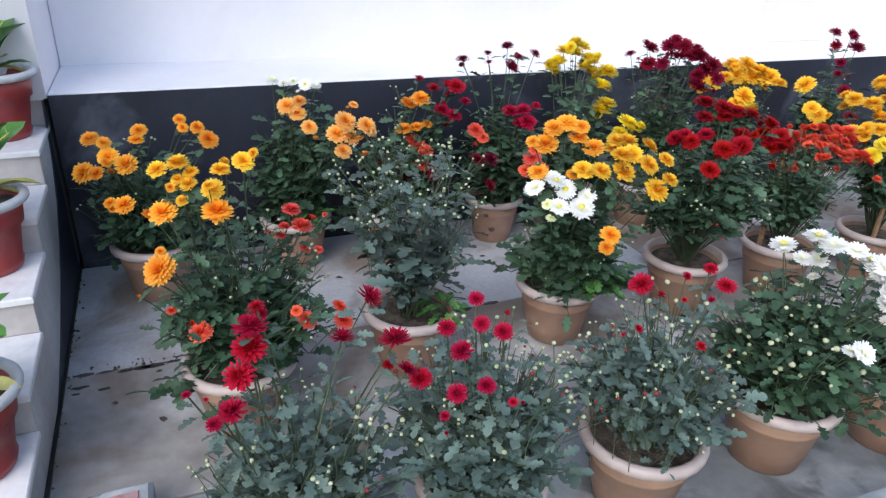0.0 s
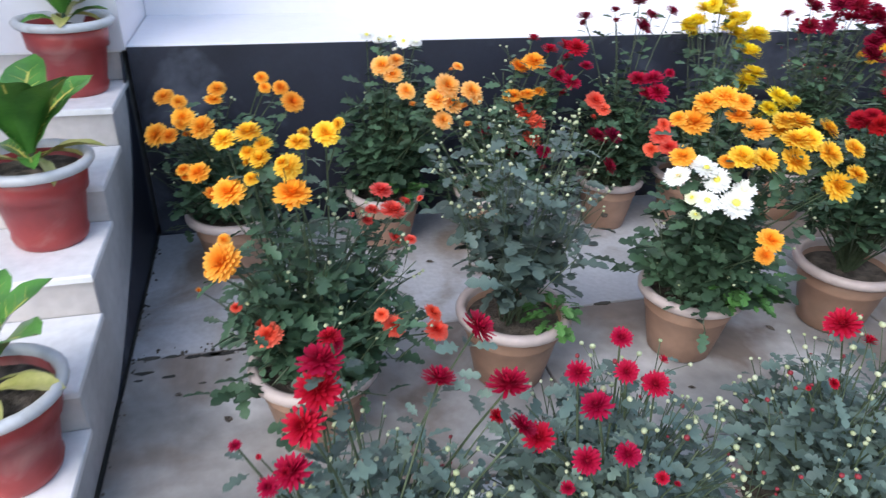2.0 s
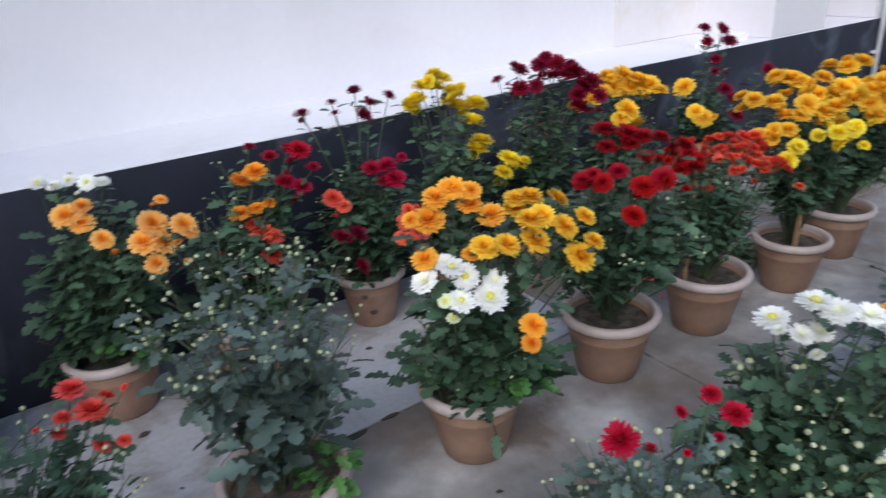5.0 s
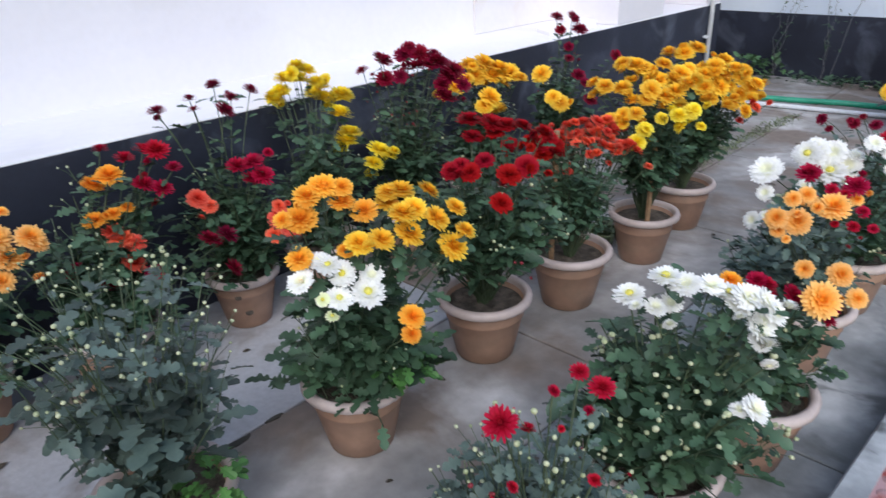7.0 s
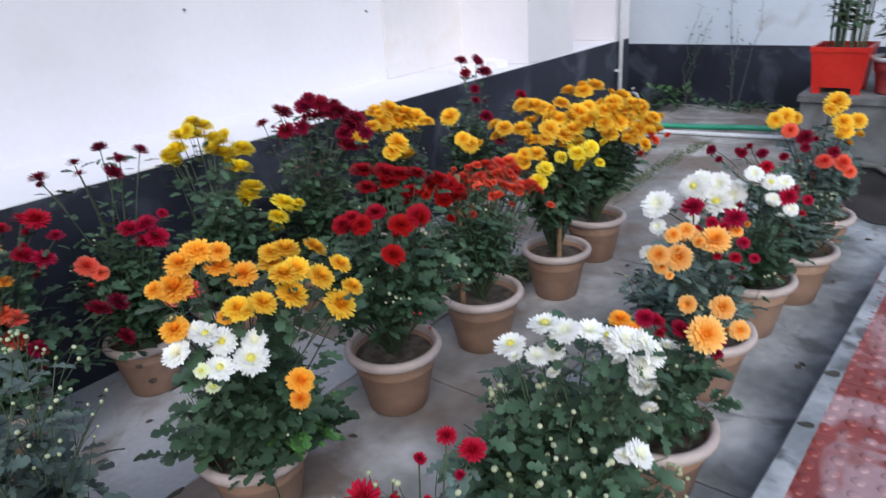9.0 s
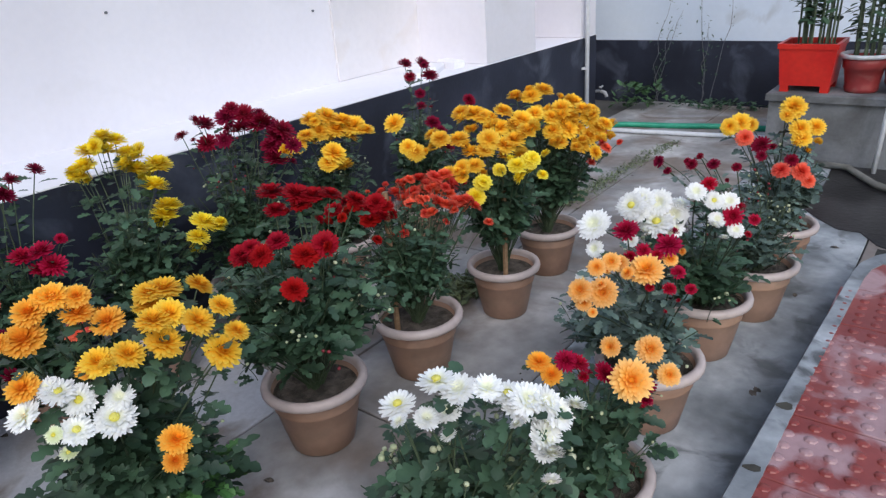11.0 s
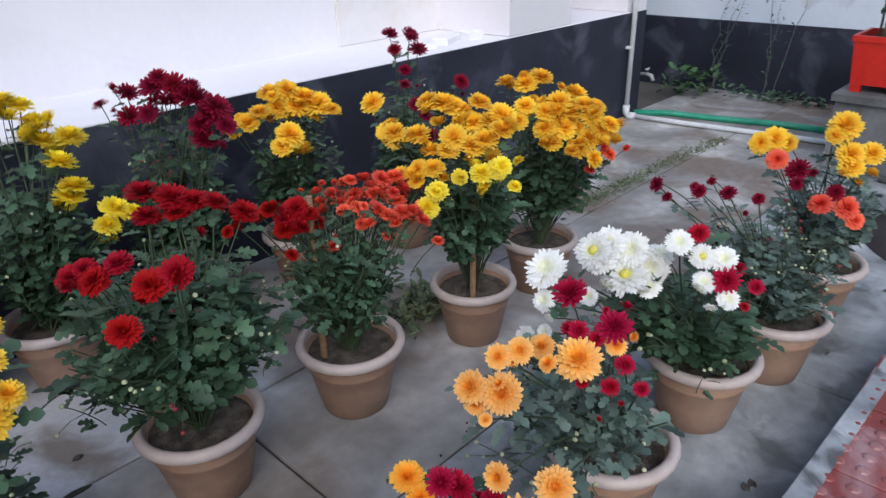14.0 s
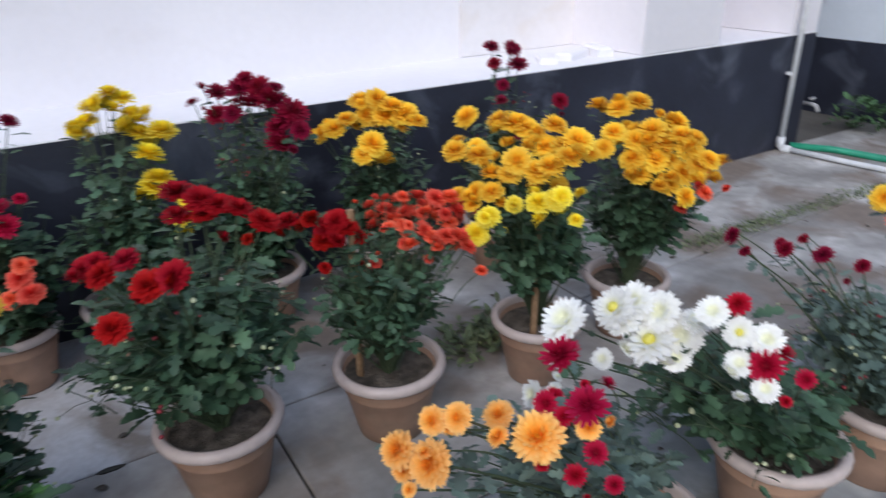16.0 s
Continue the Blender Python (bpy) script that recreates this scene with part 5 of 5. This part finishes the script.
vine(3.25, 1.0, 61)
vine(2.75, 1.35, 62)
for k, (px, ln, tilt) in enumerate(((4.75, 0.22, 20), (4.95, 0.26, -15), (5.15, 0.2, 35))):
    chunk = mesh_of("plaster_piece", *box_data(-ln / 2, ln / 2, -0.05, 0.05, 0, 0.035 + 0.01 * k, 0.012), WHITE)
    tagged(place("plaster_piece", chunk, None, pose(px, 3.6, DTOP + 0.001, 0, 0, 40 + tilt)), "broken white plaster piece lying on the ledge", "rubble", "plaster pieces on the ledge")
for nx, nz in ((2.95, 1.42), (3.7, 1.62), (1.3, 1.5), (4.3, 1.3)):
    tagged(place("wall_nail", mesh_of("wall_nail", *tube([(0, 0.01, 0), (0, -0.012, 0)], 0.007, 6), METAL), None, pose(nx, LEDGE, nz)), "small dark nail in the white wall", "nail", "nails in the white wall")
hook = tagged(empty("wall_hook", 5.05, LEDGE - 0.018, 1.45), "small rusty iron hook in the stained plaster", "hook")
place("ring", mesh_of("ring", *tube([(0.03 * math.cos(a), -0.02, 0.03 * math.sin(a)) for a in [radians(q) for q in range(0, 331, 30)]], 0.006, 6), METAL, True), hook)
place("shank", mesh_of("shank", *tube([(0, 0.01, 0.03), (0, -0.025, 0.03)], 0.007, 6), METAL, True), hook)

rng = random.Random(15)
crumbs = Grower()
for i in range(220):
    if i % 2:
        p = (rng.uniform(-0.08, 0.9), 2.48 + rng.gauss(0, 0.02), 0.0)
    elif i % 4:
        p = (rng.uniform(0.3, 3.6), 1.745 + rng.gauss(0, 0.025), 0.0)
    else:
        p = (-0.108 + abs(rng.gauss(0, 0.012)), rng.uniform(1.75, 3.3), 0.0)
    crumbs.add(BALL, p, (rng.uniform(-1, 1), rng.uniform(-1, 1), rng.uniform(-0.3, 0.3)), rng.uniform(0.003, 0.011), 0, rng.uniform(0.5, 1.5))
tagged(new("joint_dirt", crumbs.mesh("joint_dirt", SOIL)), "dark crumbs of dirt along the floor joints", "litter", kind="stuff")

# chips broken out of the slab edges along the cross joint
rng = random.Random(27)
chips = Grower()
for cx, cy, r in ((-0.05, 2.475, 0.03), (0.02, 2.47, 0.022), (0.09, 2.455, 0.028), (0.15, 2.455, 0.034), (0.19, 2.455, 0.04), (0.26, 2.462, 0.026), (0.36, 2.47, 0.03), (0.023, 2.364, 0.02), (-0.06, 2.398, 0.026), (-0.069, 2.362, 0.014), (0.126, 2.31, 0.011), (0.62, 2.47, 0.03), (1.3, 2.47, 0.03), (1.45, 2.46, 0.045), (1.6, 2.475, 0.03), (2.1, 2.47, 0.035)):
    rim = [(cx + r * 1.2 * rng.uniform(0.6, 1.1) * math.cos(q), cy + r * 0.38 * rng.uniform(0.6, 1.1) * math.sin(q)) for q in [2 * math.pi * k / 11 for k in range(11)]]
    chips.raw([(px, py, z) for z in (-0.004, 0.003) for px, py in rim], [tuple(range(11, 22))] + [(k, (k + 1) % 11, 11 + (k + 1) % 11, 11 + k) for k in range(11)])
tagged(new("slab_chips", chips.mesh("slab_chips", JOINT)), "dirt-filled chips along the broken slab edges", "litter", kind="stuff")

# open joints between the kerb stones, filled with dark dirt
for kx, ky, w in ((0.62, 0.925, 0.014), (1.75, 0.91, 0.016), (2.81, 0.876, 0.016), (3.15, 0.868, 0.022)):
    gap = [(w * s * (0.5 + 0.5 * math.cos(1.3 * u)), u * 0.024, h) for h in (0.0, 0.002) for s, u in ((1, -1), (1.1, -0.3), (0.7, 0.4), (0.3, 1), (-0.4, 1), (-0.8, 0.3), (-1, -0.4), (-0.7, -1))]
    tagged(place("kerb_joint", mesh_of("kerb_joint", gap, [tuple(range(8, 16))] + [(q, (q + 1) % 8, 8 + (q + 1) % 8, 8 + q) for q in range(8)], JOINT), None, pose(kx, ky, 0.1745, 0, 0, 12)), "dark dirt in the joint of the kerb", "joint", kind="structure")

# ---- floor slabs and red tiles ----
rng = random.Random(8)
for x0, x1 in zip(FX, FX[1:] + [8.27]):
    rows = [(0.88, 1.745), (1.745, 2.48), (2.48, WY)] + ([(-2.0, -0.6), (-0.6, 0.88)] if x0 > 4 else [])
    for y0, y1 in rows:
        g = 0.004
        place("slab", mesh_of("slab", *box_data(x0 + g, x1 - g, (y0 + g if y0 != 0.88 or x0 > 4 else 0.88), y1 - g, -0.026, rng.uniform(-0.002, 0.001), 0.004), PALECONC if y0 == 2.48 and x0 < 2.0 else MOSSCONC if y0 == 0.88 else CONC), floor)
T = 0.334
tile_me = mesh_of("tile", *box_data(-T / 2 + 0.0025, T / 2 - 0.0025, -T / 2 + 0.0025, T / 2 - 0.0025, 0.0, 0.022, 0.003), TILE)
dots = Grower()
DOT = lathe([(0.02, 0.0), (0.016, 0.004), (0.008, 0.0065), (0.0, 0.007)], 8)
DOT = (np.array(DOT[0]), DOT[1])
for i in range(-12, 8):
    for j in range(0, 12):
        cx, cy = 2.464 - T / 2 + i * T, 0.872 - T / 2 - j * T
        x0, x1, y0, y1 = cx - T / 2 + 0.0025, min(cx + T / 2 - 0.0025, 4.646), cy - T / 2 + 0.0025, cy + T / 2 - 0.0025
        z = 0.147 + rng.uniform(-0.001, 0.001)
        if i >= 6 and j == 0:
            # cut to the round of the kerb
            arc = [(4.25 + 0.41 * math.sin(a), 0.40 + 0.41 * math.cos(a)) for a in [radians(q) for q in range(0, 91, 9)]]
            ring = [p for p in arc if x0 <= p[0] <= x1 and p[1] > y0]
            if len(ring) < 2:
                continue
            rim = [(x0, y0), (ring[-1][0], y0)] + ring[::-1] + ([(x0, ring[0][1])] if ring[0][0] > x0 + 0.002 else [])
            k = len(rim)
            v = [(px, py, zz) for zz in (0.0, 0.022) for px, py in rim]
            f = [tuple(range(k, 2 * k))] + [(q, (q + 1) % k, k + (q + 1) % k, k + q) for q in range(k)]
            place("tile", mesh_of("tile", v, f, TILE), path_base, pose(0, 0, z))
        elif i == 7:
            place("tile", mesh_of("tile", *box_data(x0, x1, y0, y1, 0, 0.022, 0.003), TILE), path_base, pose(0, 0, z))
        else:
            place("tile", tile_me, path_base, pose(cx, cy, z))
        if j < 4 and -4 < i < 6:
            for a in range(5):
                for b in range(5):
                    dots.raw(DOT[0] + np.array([cx + (a - 2) * 0.062, cy + (b - 2) * 0.062, 0.1685]), DOT[1])
tagged(place("tile_studs", dots.mesh("tile_studs", TILE), path_base), kind="stuff")

# two chipped holes in the back pot below the red flowers
chipped = next(o for o in bpy.data.objects if o.name.startswith("potted_chrysanthemum") and "chipped" in o.get("label", ""))
for ang, zz, r in ((radians(228), 0.17, 0.013), (radians(243), 0.09, 0.015)):
    rad = 0.108 + 0.155 * zz
    vs = [(0, 0, 0.002)] + [(r * (1 + 0.3 * math.sin(2.7 * q)) * math.cos(q), r * (1 + 0.25 * math.cos(1.9 * q)) * math.sin(q), 0.0) for q in [2 * math.pi * k / 9 for k in range(9)]]
    n = Vector((math.cos(ang), math.sin(ang), -0.1))
    m = Matrix.Translation((math.cos(ang) * rad, math.sin(ang) * rad, zz)) @ n.to_track_quat("Z", "Y").to_matrix().to_4x4()
    place("chip", mesh_of("chip", vs, [(0, 1 + k, 1 + (k + 1) % 9) for k in range(9)], SOIL), chipped, m, "dark broken chip in the pot")
